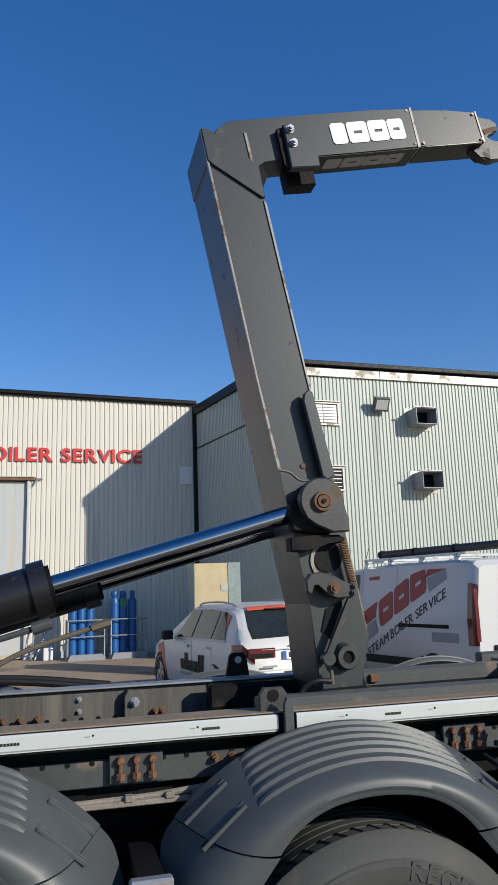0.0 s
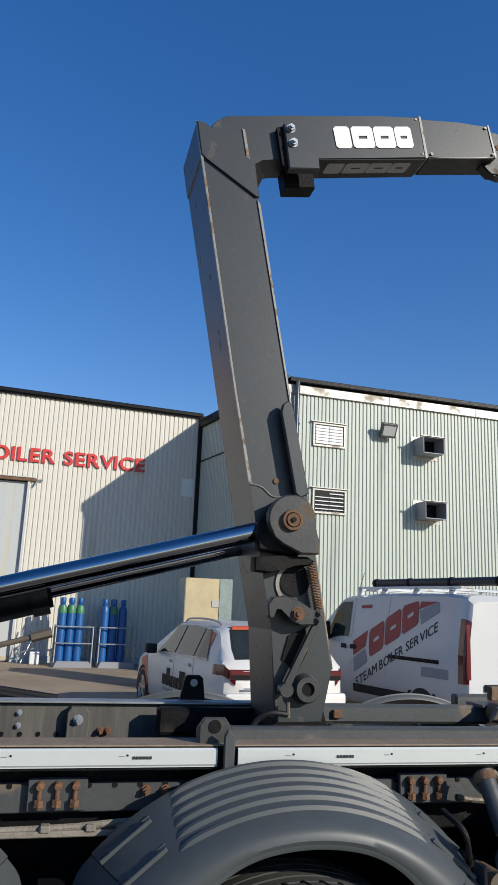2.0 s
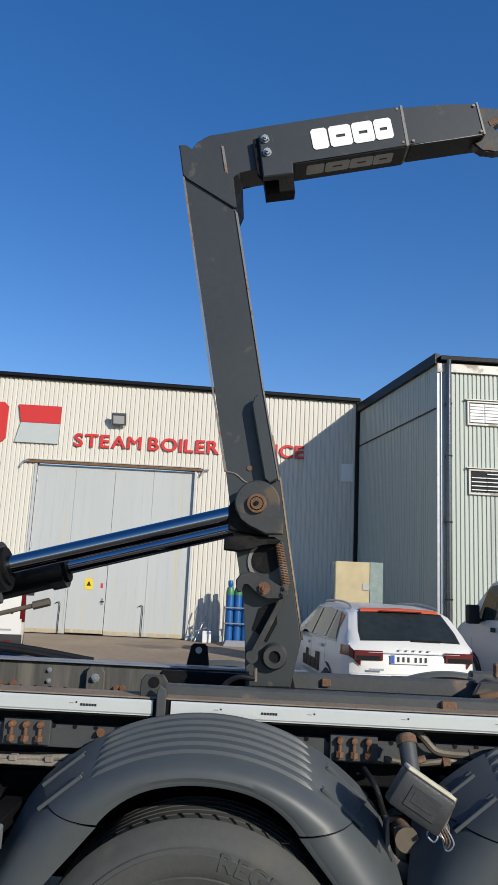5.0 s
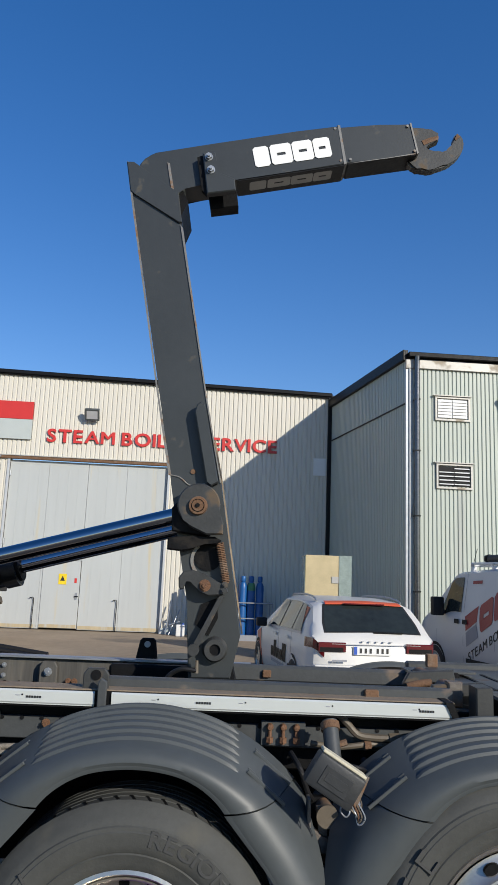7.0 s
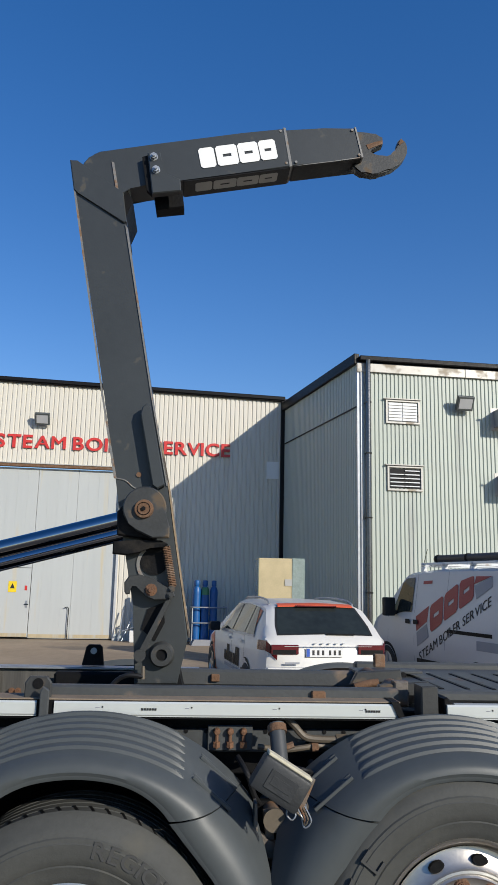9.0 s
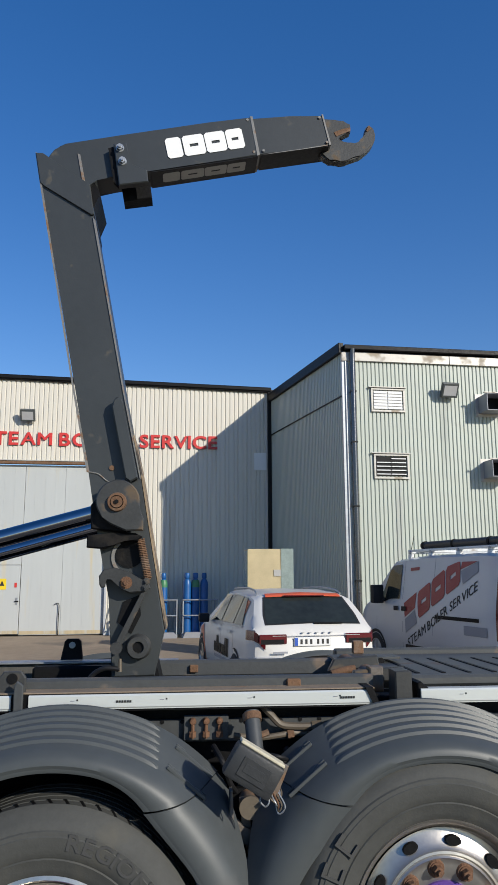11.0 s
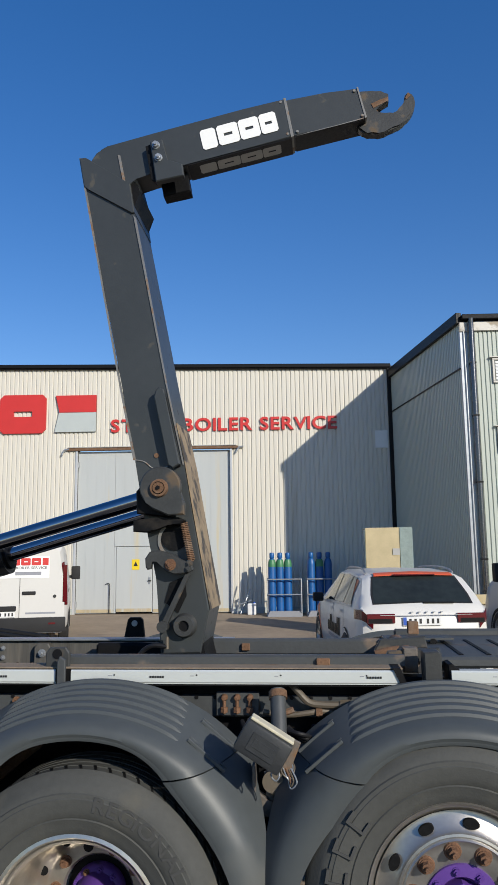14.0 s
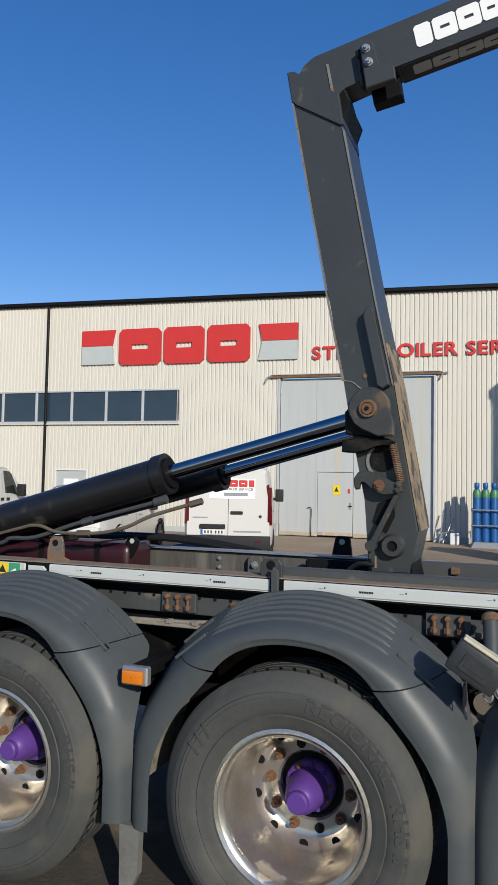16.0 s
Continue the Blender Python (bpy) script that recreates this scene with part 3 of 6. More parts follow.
def vent(x0, x1, z0, z1, is_open, y):
    v = thing("wall_vent", "white louvred wall vent, %s" % ("slats broken open over a dark duct" if is_open else "slats closed"), "vent",
              pose(CB.x + x0, y, z0), "wall vents")
    w, h = x1 - x0, z1 - z0
    for a in ((0, w, 0, 0.05), (0, w, h - 0.05, h), (0, 0.05, 0.05, h - 0.05), (w - 0.05, w, 0.05, h - 0.05)):
        part("frame", box(a[0], a[1], -0.05, 0, a[2], a[3], 0.004), M_FLASH, v)
    part("hood", box(-0.06, w + 0.03, -0.09, 0, h + 0.003, h + 0.03, 0.004), M_FLASH, v)
    part("backing", box(0.07, w - 0.07, -0.012, -0.006, 0.07, h - 0.07), M_BLACK if is_open else M_WHITE, v)
    n = 5 if is_open else 6
    for i in range(n):
        zc = 0.07 + (h - 0.14) * (i + 0.5) / n
        for xa, xb in ((0.075, w * 0.48), (w * 0.5, w - 0.075)):
            if is_open and i == 4 and xa < 0.1:
                continue
            bm = box(xa, xb, -0.003, 0.003, -0.035 if not is_open else -0.014, 0.035 if not is_open else 0.014)
            tilt = 14 if not is_open else (24 + random.uniform(-8, 8))
            bmesh.ops.rotate(bm, matrix=Matrix.Rotation(radians(-tilt), 3, "X"), verts=bm.verts[:])
            bmesh.ops.translate(bm, vec=(0, -0.034, zc), verts=bm.verts[:])
            part("slat", bm, M_WHITE, v)
    return v


vent(*V1, False, CB.y - 0.026)
vent(*V2, True, CB.y - 0.026)


def duct(x, z):
    d = thing("exhaust_duct", "open square galvanised duct mouth sticking out of the wall", "duct", pose(CB.x + x, CB.y - 0.026, z), "exhaust ducts")
    w, h, dp = 0.62, 0.44, 0.50
    for x0, x1, z0, z1 in ((0, w, 0, 0.02), (0, w, h - 0.02, h), (0, 0.02, 0.02, h - 0.02), (w - 0.02, w, 0.02, h - 0.02)):
        part("duct_panel", box(x0, x1, -dp, 0, z0, z1, 0.003), M_VINYLGREY, d)
    part("duct_back", box(0.02, w - 0.02, -0.03, -0.002, 0.02, h - 0.02), M_BLACK, d)
    part("collar", box(-0.08, w + 0.08, -0.012, 0, -0.08, h + 0.08), M_FLASH, d)
    part("lip", box(-0.08, w + 0.02, -dp - 0.03, -dp + 0.03, h + 0.003, h + 0.025), M_FLASH, d)
    return d


duct(3.62, 5.86)
duct(3.66, 4.16)
wall_lamp(CB.x + 2.75, CB.y - 0.03, 6.40)

# ---- truck ----
TR = Matrix.Translation((0.243, 1.854, 0)) @ Matrix.Rotation(radians(-3.5), 4, "Z")
truck = thing("truck", "three-axle truck chassis with grey plastic mudguards and purple hubs", "truck", TR)
AX = (-1.575, -0.215, 1.100)
GUARD_X = (-1.575, -0.215, 1.108)     # middles of the mudguards
HUB_Z, TYRE_R = 0.52, 0.52
LIFTED_Z = 0.645    # the rear axle is raised off the ground
Y_OUT = -0.34     # outer face of the tyres


def tyre_mesh(r, w, ri, lugs=True):
    """A tyre about the origin; outer sidewall at y = 0, w wide."""
    sw = [(ri, 0.012), (ri + 0.012, 0.0), (ri + 0.03, -0.004), (ri + 0.06, -0.016), (ri + 0.064, -0.012), (ri + 0.07, -0.016), (ri + 0.09, -0.023), (r - 0.085, -0.026), (r - 0.082, -0.023),
          (r - 0.07, -0.022), (r - 0.066, -0.016), (r - 0.045, -0.010), (r - 0.04, -0.004), (r - 0.018, 0.008), (r, 0.03)]
    tread = []
    for i in range(5):
        y0 = 0.034 + (w - 0.068) * i / 5
        y1 = y0 + (w - 0.068) / 5
        tread += [(r, y0), (r, y1 - 0.012), (r - 0.014, y1 - 0.010), (r - 0.014, y1 - 0.002)]
    prof = sw + tread + [(r, w - 0.03), (r - 0.05, w), (ri, w - 0.01)]
    return revolve(prof, 72)


def shoulder_lugs(r, n=60):
    """Short slanted grooves cut across the tread's shoulder."""
    bm = bmesh.new()
    for i in range(n):
        a = 2 * math.pi * i / n
        m = Matrix.Rotation(-a, 4, "Y") @ Matrix.Translation((r - 0.006, 0.058, 0))
        bmesh.ops.create_cube(bm, size=1, matrix=m @ Matrix.Rotation(radians(20), 4, "X") @ Matrix.Diagonal((0.0135, 0.052, 0.010, 1)))
    return bm


def arc_text(text, size, radius, centre_deg, y):
    """Raised letters along a circle about the y axis, one mesh a letter, reading clockwise as seen from -y."""
    ls, width = letters(text, size, 0.005, 0.02, 1.15)
    out = []
    for bm, x in ls:
        a = radians(centre_deg) - (x + size * 0.35 - width / 2) / radius
        m = Matrix.Translation((radius * math.cos(a), y, radius * math.sin(a))) @ Matrix.Rotation(math.pi / 2 - a, 4, "Y")
        bmesh.ops.translate(bm, vec=(-size * 0.35, 0, -size / 2), verts=bm.verts[:])
        bmesh.ops.transform(bm, matrix=m, verts=bm.verts[:])
        out.append(bm)
    return out


def dish_wheel(parent, x, words):
    """Deep-dished drive wheel with a purple hub."""
    w = part("wheel", revolve([(0.285, 0.02), (0.30, 0.0), (0.312, 0.004), (0.312, 0.02), (0.29, 0.04)], 56), M_RIM, parent, smooth=True, m=pose(x, Y_OUT, HUB_Z))
    part("tyre", tyre_mesh(TYRE_R, 0.30, 0.305), M_TYRE, w, "dusty black tyre with worn shoulder blocks", True)
    tagged(part("tread", shoulder_lugs(TYRE_R), M_DARK, w), kind="stuff")
    rim = revolve([(0.288, 0.012), (0.278, 0.018), (0.270, 0.034), (0.274, 0.05), (0.268, 0.075), (0.260, 0.12), (0.252, 0.20), (0.246, 0.235), (0.236, 0.262), (0.205, 0.292), (0.196, 0.300), (0.165, 0.302), (0.14, 0.302), (0.132, 0.312)], 64)
    part("rim", rim, M_RIM, w, "brushed steel dish stained with rust", True)
    part("brake_drum", revolve([(0.132, 0.34), (0.0, 0.342)], 32), M_DARK, w)
    for i in range(10):
        a = radians(36 * i + 14)
        part("hand_hole", cyl((0.222 * math.cos(a), 0.275, 0.222 * math.sin(a)), (0.222 * math.cos(a), 0.2735, 0.222 * math.sin(a)), 0.018, seg=14), M_DARK, w, m=Matrix.Translation((0, -0.004, 0)))
    for i in range(10):
        a = radians(36 * i - 4)
        if i % 5 == 3:
            part("stud_hole", cyl((0.168 * math.cos(a), 0.299, 0.168 * math.sin(a)), (0.168 * math.cos(a), 0.296, 0.168 * math.sin(a)), 0.02, seg=12), M_DARK, w)
        else:
            nut(w, 0.168 * math.cos(a), 0.302, 0.168 * math.sin(a), 0.018, 0.03, M_RUSTNUT, "wheel_nut", a)
    hub = part("hub", revolve([(0.102, 0.33), (0.102, 0.292), (0.096, 0.284), (0.082, 0.278), (0.076, 0.225), (0.064, 0.165), (0.052, 0.140), (0.043, 0.134), (0.043, 0.112), (0.037, 0.105), (0.0, 0.105)], 40), M_PURPLE, w, "purple painted hub", True)
    for i in range(10):
        a = radians(36 * i + 10)
        nut(hub, 0.088 * math.cos(a), 0.281, 0.088 * math.sin(a), 0.010, 0.014, M_PURPLE if i % 3 else M_RUSTNUT, "hub_bolt")
    for text, deg in words:
        for bm in arc_text(text, 0.052, 0.425, deg, -0.0242):
            part("raised_letter", bm, M_TYRE_TEXT, w)
    for deg in (140, 146, 152):
        a = radians(deg)
        bm = box(-0.004, 0.004, -0.029, -0.02, -0.03, 0.03)
        part("raised_mark", bm, M_TYRE_TEXT, w, m=Matrix.Translation((0.425 * math.cos(a), 0, 0.425 * math.sin(a))) @ Matrix.Rotation(math.pi / 2 - a + 0.3, 4, "Y"))
    return w


def flat_wheel(parent, x):
    """Polished outset wheel with oval holes and a purple centre ring."""
    w = part("wheel", revolve([(0.285, 0.03), (0.302, 0.004), (0.312, 0.0), (0.316, 0.012), (0.30, 0.03)], 56), M_RIM2, parent, smooth=True, m=pose(x, Y_OUT, LIFTED_Z))
    part("tyre", tyre_mesh(TYRE_R, 0.34, 0.31), M_TYRE, w, "black tyre with a smooth broad sidewall", True)
    tagged(part("tread", shoulder_lugs(TYRE_R, 80), M_DARK, w), kind="stuff")
    part("rim", revolve([(0.29, 0.01), (0.284, 0.026), (0.278, 0.046), (0.262, 0.044), (0.236, 0.026), (0.222, 0.020), (0.214, 0.008), (0.206, 0.006), (0.200, 0.012), (0.193, 0.006), (0.185, 0.012), (0.17, 0.012), (0.12, 0.012), (0.105, 0.02)], 64), M_RIM2, w, "polished alloy disc", True)
    for i in range(10):
        a = radians(36 * i + 8)
        bm = cyl((0, 0.032, 0), (0, 0.016, 0), 0.022, seg=16)
        bmesh.ops.scale(bm, vec=(0.75, 1, 1.25), verts=bm.verts[:])
        part("hand_hole", bm, M_DARK, w, m=Matrix.Translation((0.246 * math.cos(a), 0.0, 0.246 * math.sin(a))) @ Matrix.Rotation(-a, 4, "Y"))
    for i in range(10):
        a = radians(36 * i - 9)
        part("washer", cyl((0.162 * math.cos(a), 0.012, 0.162 * math.sin(a)), (0.162 * math.cos(a), 0.004, 0.162 * math.sin(a)), 0.03, 0.026, seg=16), M_RUSTNUT, w)
        nut(w, 0.162 * math.cos(a), 0.006, 0.162 * math.sin(a), 0.017, 0.03, M_RUSTNUT, "wheel_nut", a)
    hub = part("hub", revolve([(0.125, 0.02), (0.122, 0.004), (0.085, 0.0), (0.078, 0.01), (0.078, 0.04), (0.0, 0.042)], 40), M_PURPLE, w, "purple painted hub ring", True)
    for i in range(8):
        a = radians(45 * i + 10)
        nut(hub, 0.10 * math.cos(a), 0.003, 0.10 * math.sin(a), 0.012, 0.012, M_PURPLE, "hub_bolt", a)
    cap = part("hub_cap", revolve([(0.07, 0.04), (0.066, -0.005), (0.05, -0.02), (0.0, -0.02)], 8), M_PURPLE, w)
    for i in range(6):
        a = radians(208 - 13 * i)
        bm = box(-0.022, 0.022, -0.032, -0.02, -0.036, -0.026)
        box(-0.022, 0.022, -0.032, -0.02, 0.026, 0.036, bm=bm)
        box(-0.022, -0.014, -0.032, -0.02, -0.026, 0.026, bm=bm)
        part("raised_mark", bm, M_TYRE_TEXT, w, m=Matrix.Translation((0.42 * math.cos(a), 0, 0.42 * math.sin(a))) @ Matrix.Rotation(math.pi / 2 - a, 4, "Y"))
    return w


dish_wheel(truck, AX[0], (("REGIONAL", 60), ("RHS II", 8)))
dish_wheel(truck, AX[1], (("REGIONAL", 52), ("RHS II", 2)))
flat_wheel(truck, AX[2])


# the guard's section: distance from the axle, y
GUARD_SECTION = [(0.600, -0.350), (0.612, -0.356), (0.640, -0.353), (0.662, -0.342), (0.685, -0.318), (0.705, -0.283), (0.728, -0.220), (0.750, -0.150),
                 (0.769, -0.085), (0.783, -0.035), (0.772, -0.025)]


def guard_spread(a):
    """How far the section spreads outward at the angle a: full over the crown, narrow down the flanks."""
    t = max(0.0, min(1.0, (math.degrees(math.asin(max(-1, min(1, math.sin(a))))) - 2) / 48))
    return 0.46 + 0.54 * t * t * (3 - 2 * t)


def guard_depth(a):
    """How deep the section reaches in behind its lip at the angle a: full over the crown, a narrow band below."""
    t = max(0.0, min(1.0, (math.degrees(math.asin(max(-1, min(1, math.sin(a))))) - 12) / 36))
    return 0.2 + 0.8 * t * t * (3 - 2 * t)


def guard_shell(a0, a1, r_shift=0.0, drop0=0.0, drop1=0.0, n=40):
    """The rounded section of the guard swept along its line, with thickness."""
    # section: (distance from the axle, y)
    sec = GUARD_SECTION
    inner = [(r - 0.014, y + 0.006) for r, y in sec][::-1]
    bm = bmesh.new()
    ring = sec + inner
    rows = []

    def put(a, dz):
        k, deep = guard_spread(a), guard_depth(a)
        # towards the joint at 56 degrees the rows turn flatter
        lift = math.asin(min(1, math.sin(a)))
        level = 0.75 * max(0.0, 1 - abs(lift - radians(56)) / radians(22))
        arch = max(0.0, min(1.0, (math.degrees(lift) - 38) / 40))
        arch *= arch * (3 - 2 * arch)
        row = []
        for r, y in ring:
            r += (0.036 * arch - 0.03 * (1 - arch)) * max(0.0, min(1.0, (0.70 - r) / 0.09))
            rr = 0.6 + (r - 0.6) * k
            b = math.asin(min(1.0, 0.6 * math.sin(radians(56)) / rr)) - radians(56)
            b = a + (b if math.cos(a) > 0 else -b) * level
            row.append(bm.verts.new(((rr + r_shift) * math.cos(b), -0.356 + (y + 0.356) * deep, (rr + r_shift) * math.sin(b) - dz)))
        rows.append(row)

    if drop0:
        put(radians(a0), drop0)
    for i in range(n + 1):
        put(radians(a0 + (a1 - a0) * i / n), 0)
    if drop1:
        put(radians(a1), drop1)
    for p, q in zip(rows, rows[1:]):
        for j in range(len(ring)):
            k = (j + 1) % len(ring)
            bm.faces.new((p[j], q[j], q[k], p[k]))
    bm.faces.new(rows[0])
    bm.faces.new(rows[-1][::-1])
    return bm


def rib(y, a0, a1, h=0.013, w=0.012):
    """A long raised rib along the guard's crown, running out at its ends."""
    bm = bmesh.new()
    rows, n = [], 26
    ra = float(np.interp(y - w, [q[1] for q in GUARD_SECTION[1:10]], [q[0] for q in GUARD_SECTION[1:10]]))
    rb = float(np.interp(y + w, [q[1] for q in GUARD_SECTION[1:10]], [q[0] for q in GUARD_SECTION[1:10]]))
    for i in range(n + 1):
        t = i / n
        a = radians(a0 + (a1 - a0) * t)
        k = min(1, 0.1 + 20 * t, 0.1 + 20 * (1 - t))
        g = guard_spread(a)
        rows.append([bm.verts.new(((0.6 + (q - 0.6) * g) * math.cos(a), yy, (0.6 + (q - 0.6) * g) * math.sin(a))) for q, yy in
                     ((ra - 0.004, y - w * 1.1), (ra + (rb - ra) * 0.25 + h * k, y - w * 0.6), (ra + (rb - ra) * 0.75 + h * k, y + w * 0.6), (rb - 0.004, y + w * 1.1))])
    for p, q in zip(rows, rows[1:]):
        for j in range(3):
            bm.faces.new((p[j], q[j], q[j + 1], p[j + 1]))
    bm.faces.new(rows[0])
    bm.faces.new(rows[-1])
    return bm


def mudguard(x, mirror=False, low0=0.18, low1=0.18):
    m = pose(x, 0, HUB_Z)
    if mirror:
        m = pose(x, MID_Y * 2, HUB_Z) @ Matrix.Diagonal((1, -1, 1, 1))
    g = part("mudguard", guard_shell(56, 124), M_FENDER, truck, "grey ribbed plastic mudguard", True, m)
    for a0, a1, d0, d1 in ((2, 55.6, low0, 0), (124.4, 178, 0, low1)):
        part("skirt", guard_shell(a0, a1, -0.004, d0, d1, 16), M_FENDER, g, smooth=True)
    for i in range(6):
        part("rib", rib(-0.275 + 0.044 * i, 60 + i * 0.6, 120 - i * 0.6, 0.010, 0.010), M_FENDER, g, smooth=True)
    for s in (-1, 1):
        for y, rr in ((-0.24, 0.718), (-0.10, 0.762)):
            a = radians(90 + s * 39)
            rr = 0.6 + (rr - 0.6) * guard_spread(a) + 0.001
            mm = Matrix.Translation((rr * math.cos(a), y, rr * math.sin(a))) @ Matrix.Rotation(-(a - math.pi / 2), 4, "Y")
            bm = box(-0.085, 0.085, -0.021, -0.011, -0.008, 0.005, 0.002)
            box(-0.085, 0.085, 0.011, 0.021, -0.008, 0.005, 0.002, bm)
            for k in range(3):
                box(-0.056 + 0.045 * k, -0.034 + 0.045 * k, -0.0105, 0.0105, -0.004, 0.003, 0.002, bm)
            clip = part("clamp", bm, M_FENDER, g, m=mm)
            part("clamp_slot", box(-0.08, 0.08, -0.0105, 0.0105, -0.010, -0.001), M_DARK, clip)
    return g


MID_Y = 0.87
for i, x in enumerate(AX):
    mudguard(GUARD_X[i])
    mudguard(GUARD_X[i], True)
    w = part("far_wheel", tyre_mesh(TYRE_R, 0.34, 0.30), M_TYRE, truck, smooth=True, m=pose(x, 2 * MID_Y + 0.0, HUB_Z))
    part("disc", revolve([(0.30, 0.05), (0.2, 0.12), (0.0, 0.12)], 32), M_RIM, w)
    part("axle", cyl((x, -0.1, HUB_Z), (x, 2 * MID_Y + 0.1, HUB_Z), 0.07), M_DARK, truck)
part("flap", prism([(-0.93, 0.36), (-0.84, 0.36), (-0.845, 0.17), (-0.90, 0.06), (-0.925, 0.10)], -0.33, -0.29), M_FLAPGREY, truck, "torn grey mud flap")
part("flap", prism([(0.36, 0.36), (0.45, 0.36), (0.45, 0.12), (0.37, 0.1)], -0.33, -0.05), M_FENDER, truck)
bm = box(-0.945, -0.825, -0.325, -0.285, 0.912, 0.988, 0.006)
part("lamp_arm", box(-0.925, -0.845, -0.284, 0.02, 0.935, 0.985, 0.004), M_DARK, truck)
lamp = part("marker_lamp", bm, M_GALV, truck, "amber side marker lamp")
bm = box(-0.932, -0.838, -0.345, -0.326, 0.922, 0.976, 0.008, seg=2)
part("lens", bm, M_AMBER, lamp, smooth=True)
for k in range(3):
    part("emitter", cyl((-0.905 + 0.02 * k, -0.3465, 0.950), (-0.905 + 0.02 * k, -0.344, 0.950), 0.0035, seg=10), M_ORANGE, lamp)

# chassis rails, strip and subframe
part("strip_backing", box(-2.7, 0.965, 0.006, 0.05, 1.272, 1.338), M_DARK, truck)
for x0, x1 in ((-1.545, -0.42), (-0.355, 0.965), (1.155, 2.9)):
    bm = prism([(0, 1.280), (0, 1.283), (-0.004, 1.288), (-0.004, 1.328), (0, 1.334), (0.05, 1.334), (0.05, 1.280)], x0, x1)
    bmesh.ops.rotate(bm, matrix=Matrix.Rotation(radians(90), 3, "Z"), verts=bm.verts[:])
    for v in bm.verts:
        v.co = Vector((-v.co.x, v.co.y, v.co.z))
    strip = part("side_strip", bm, M_STRIP, truck, "white anodised side strip")
    x = x0 + 0.18
    while x < x1 - 0.1:
        part("rivet", cyl((x, -0.006, 1.315), (x, -0.003, 1.315), 0.0032, seg=10), M_DARK, strip)
        part("print_mark", box(x - 0.026, x - 0.010, -0.0055, -0.0045, 1.311, 1.3135), M_VINYLGREY, strip)
        x += 0.335
for x in (-2.10, -1.28, -0.65, 0.0, 0.86, 1.7):
    bm = bmesh.new()
    for k in range(6):
        box(x - 0.03 + 0.010 * k, x - 0.03 + 0.010 * k + 0.0075, -0.0065, -0.0045, 1.304, 1.312, bm=bm)
    part("maker_mark", bm, M_INK, truck)
side_box = part("side_bar", box(-2.9, -1.69, 0.0, 0.05, 1.268, 1.330, 0.004), M_STRIP, truck, "white bar with stickers")
part("sticker", box(-1.86, -1.79, -0.003, 0.001, 1.271, 1.327), M_YELLOW, side_box, "yellow sticker")
part("sticker", box(-1.786, -1.72, -0.003, 0.001, 1.271, 1.327), M_TAG_G, side_box, "green sticker")
part("print_mark", prism([(-1.775, 1.285), (-1.745, 1.302), (-1.735, 1.285)], -0.0045, -0.003), M_LOGO, side_box)
part("print_mark", prism([(-1.845, 1.28), (-1.80, 1.28), (-1.822, 1.318)], -0.0045, -0.003), M_INK, side_box)
part("end_nub", prism([(-1.675, 1.287), (-1.585, 1.287), (-1.565, 1.304), (-1.585, 1.322), (-1.675, 1.322)], 0.0, 0.03, 0.004), M_STRIP, truck)
part("rail_top", box(-2.9, 0.97, 0.006, 0.135, 1.3365, 1.342, 0.001), M_TAPE, truck, "dusty brown rail top")
part("chassis_rail", box(-3.6, 2.9, 0.16, 0.25, 1.04, 1.285, 0.006), M_DARK, truck)
far_rail = part("far_chassis_rail", box(-3.6, 0.2, 0.93, 0.98, 1.02, 1.342, 0.004), M_FRAME, truck, "streaked grey frame rail with bolt holes")
part("far_flange", box(-3.6, 0.2, 0.90, 0.99, 1.346, 1.356, 0.002), M_GALV, far_rail)
for i in range(34):
    x = -3.2 + 0.072 * i
    part("bolt_hole", cyl((x, 0.9315, 1.222), (x, 0.927, 1.222), 0.010, seg=10), M_DARK, far_rail)
for x in (-1.36, -1.29, -1.22, -0.72, -0.69):
    nut(far_rail, x - 0.0, 0.928, 1.236, 0.013, 0.022, M_RUSTNUT, "bolt", x)
for x in (-2.0, -1.62, -1.05):
    for z in (1.255, 1.305):
        nut(far_rail, x, 0.928, z, 0.010, 0.012, M_GALV, "bolt", x)
pl = part("plate_bracket", prism([(-0.86, 1.20), (-0.77, 1.20), (-0.77, 1.31), (-0.785, 1.335), (-0.845, 1.335), (-0.86, 1.31)], 0.88, 0.93, 0.004), M_FRAME, truck)
nut(pl, -0.815, 0.88, 1.285, 0.017, 0.02, M_GALV, "bolt")
# inner holed rail below the strip
low = part("inner_rail", box(-3.4, 2.6, 0.10, 0.14, 1.135, 1.215, 0.003), M_TUBE, truck, "dark inner rail with round holes")
for i in range(70):
    x = -2.9 + 0.078 * i
    part("bolt_hole", cyl((x, 0.101, 1.211), (x, 0.097, 1.211), 0.008, seg=10), M_DARK, low)
for x0 in (-0.975, 0.226, -2.3):
    pl = part("bolt_plate", box(x0, x0 + 0.175, 0.075, 0.099, 1.145, 1.235, 0.003), M_TUBE, truck)
    for k in range(3):
        x = x0 + 0.035 + 0.052 * k
        part("stud", cyl((x, 0.064, 1.155), (x, 0.064, 1.215), 0.007, seg=8), M_RUSTNUT, pl)
        part("stud_head", revolve([(0.0, -0.012), (0.010, -0.010), (0.014, 0.0), (0.014, 0.012)], 12, centre=(x, 0.062, 1.217)), M_RUSTNUT, pl, smooth=True)
        part("stud_nut", cyl((x, 0.064, 1.160), (x, 0.064, 1.180), 0.015, seg=6), M_RUSTNUT, pl)
for x in (-0.62, -0.56, -1.9):
    nut(low, x, 0.098, 1.195, 0.013, 0.02, M_RUSTNUT, "bolt")
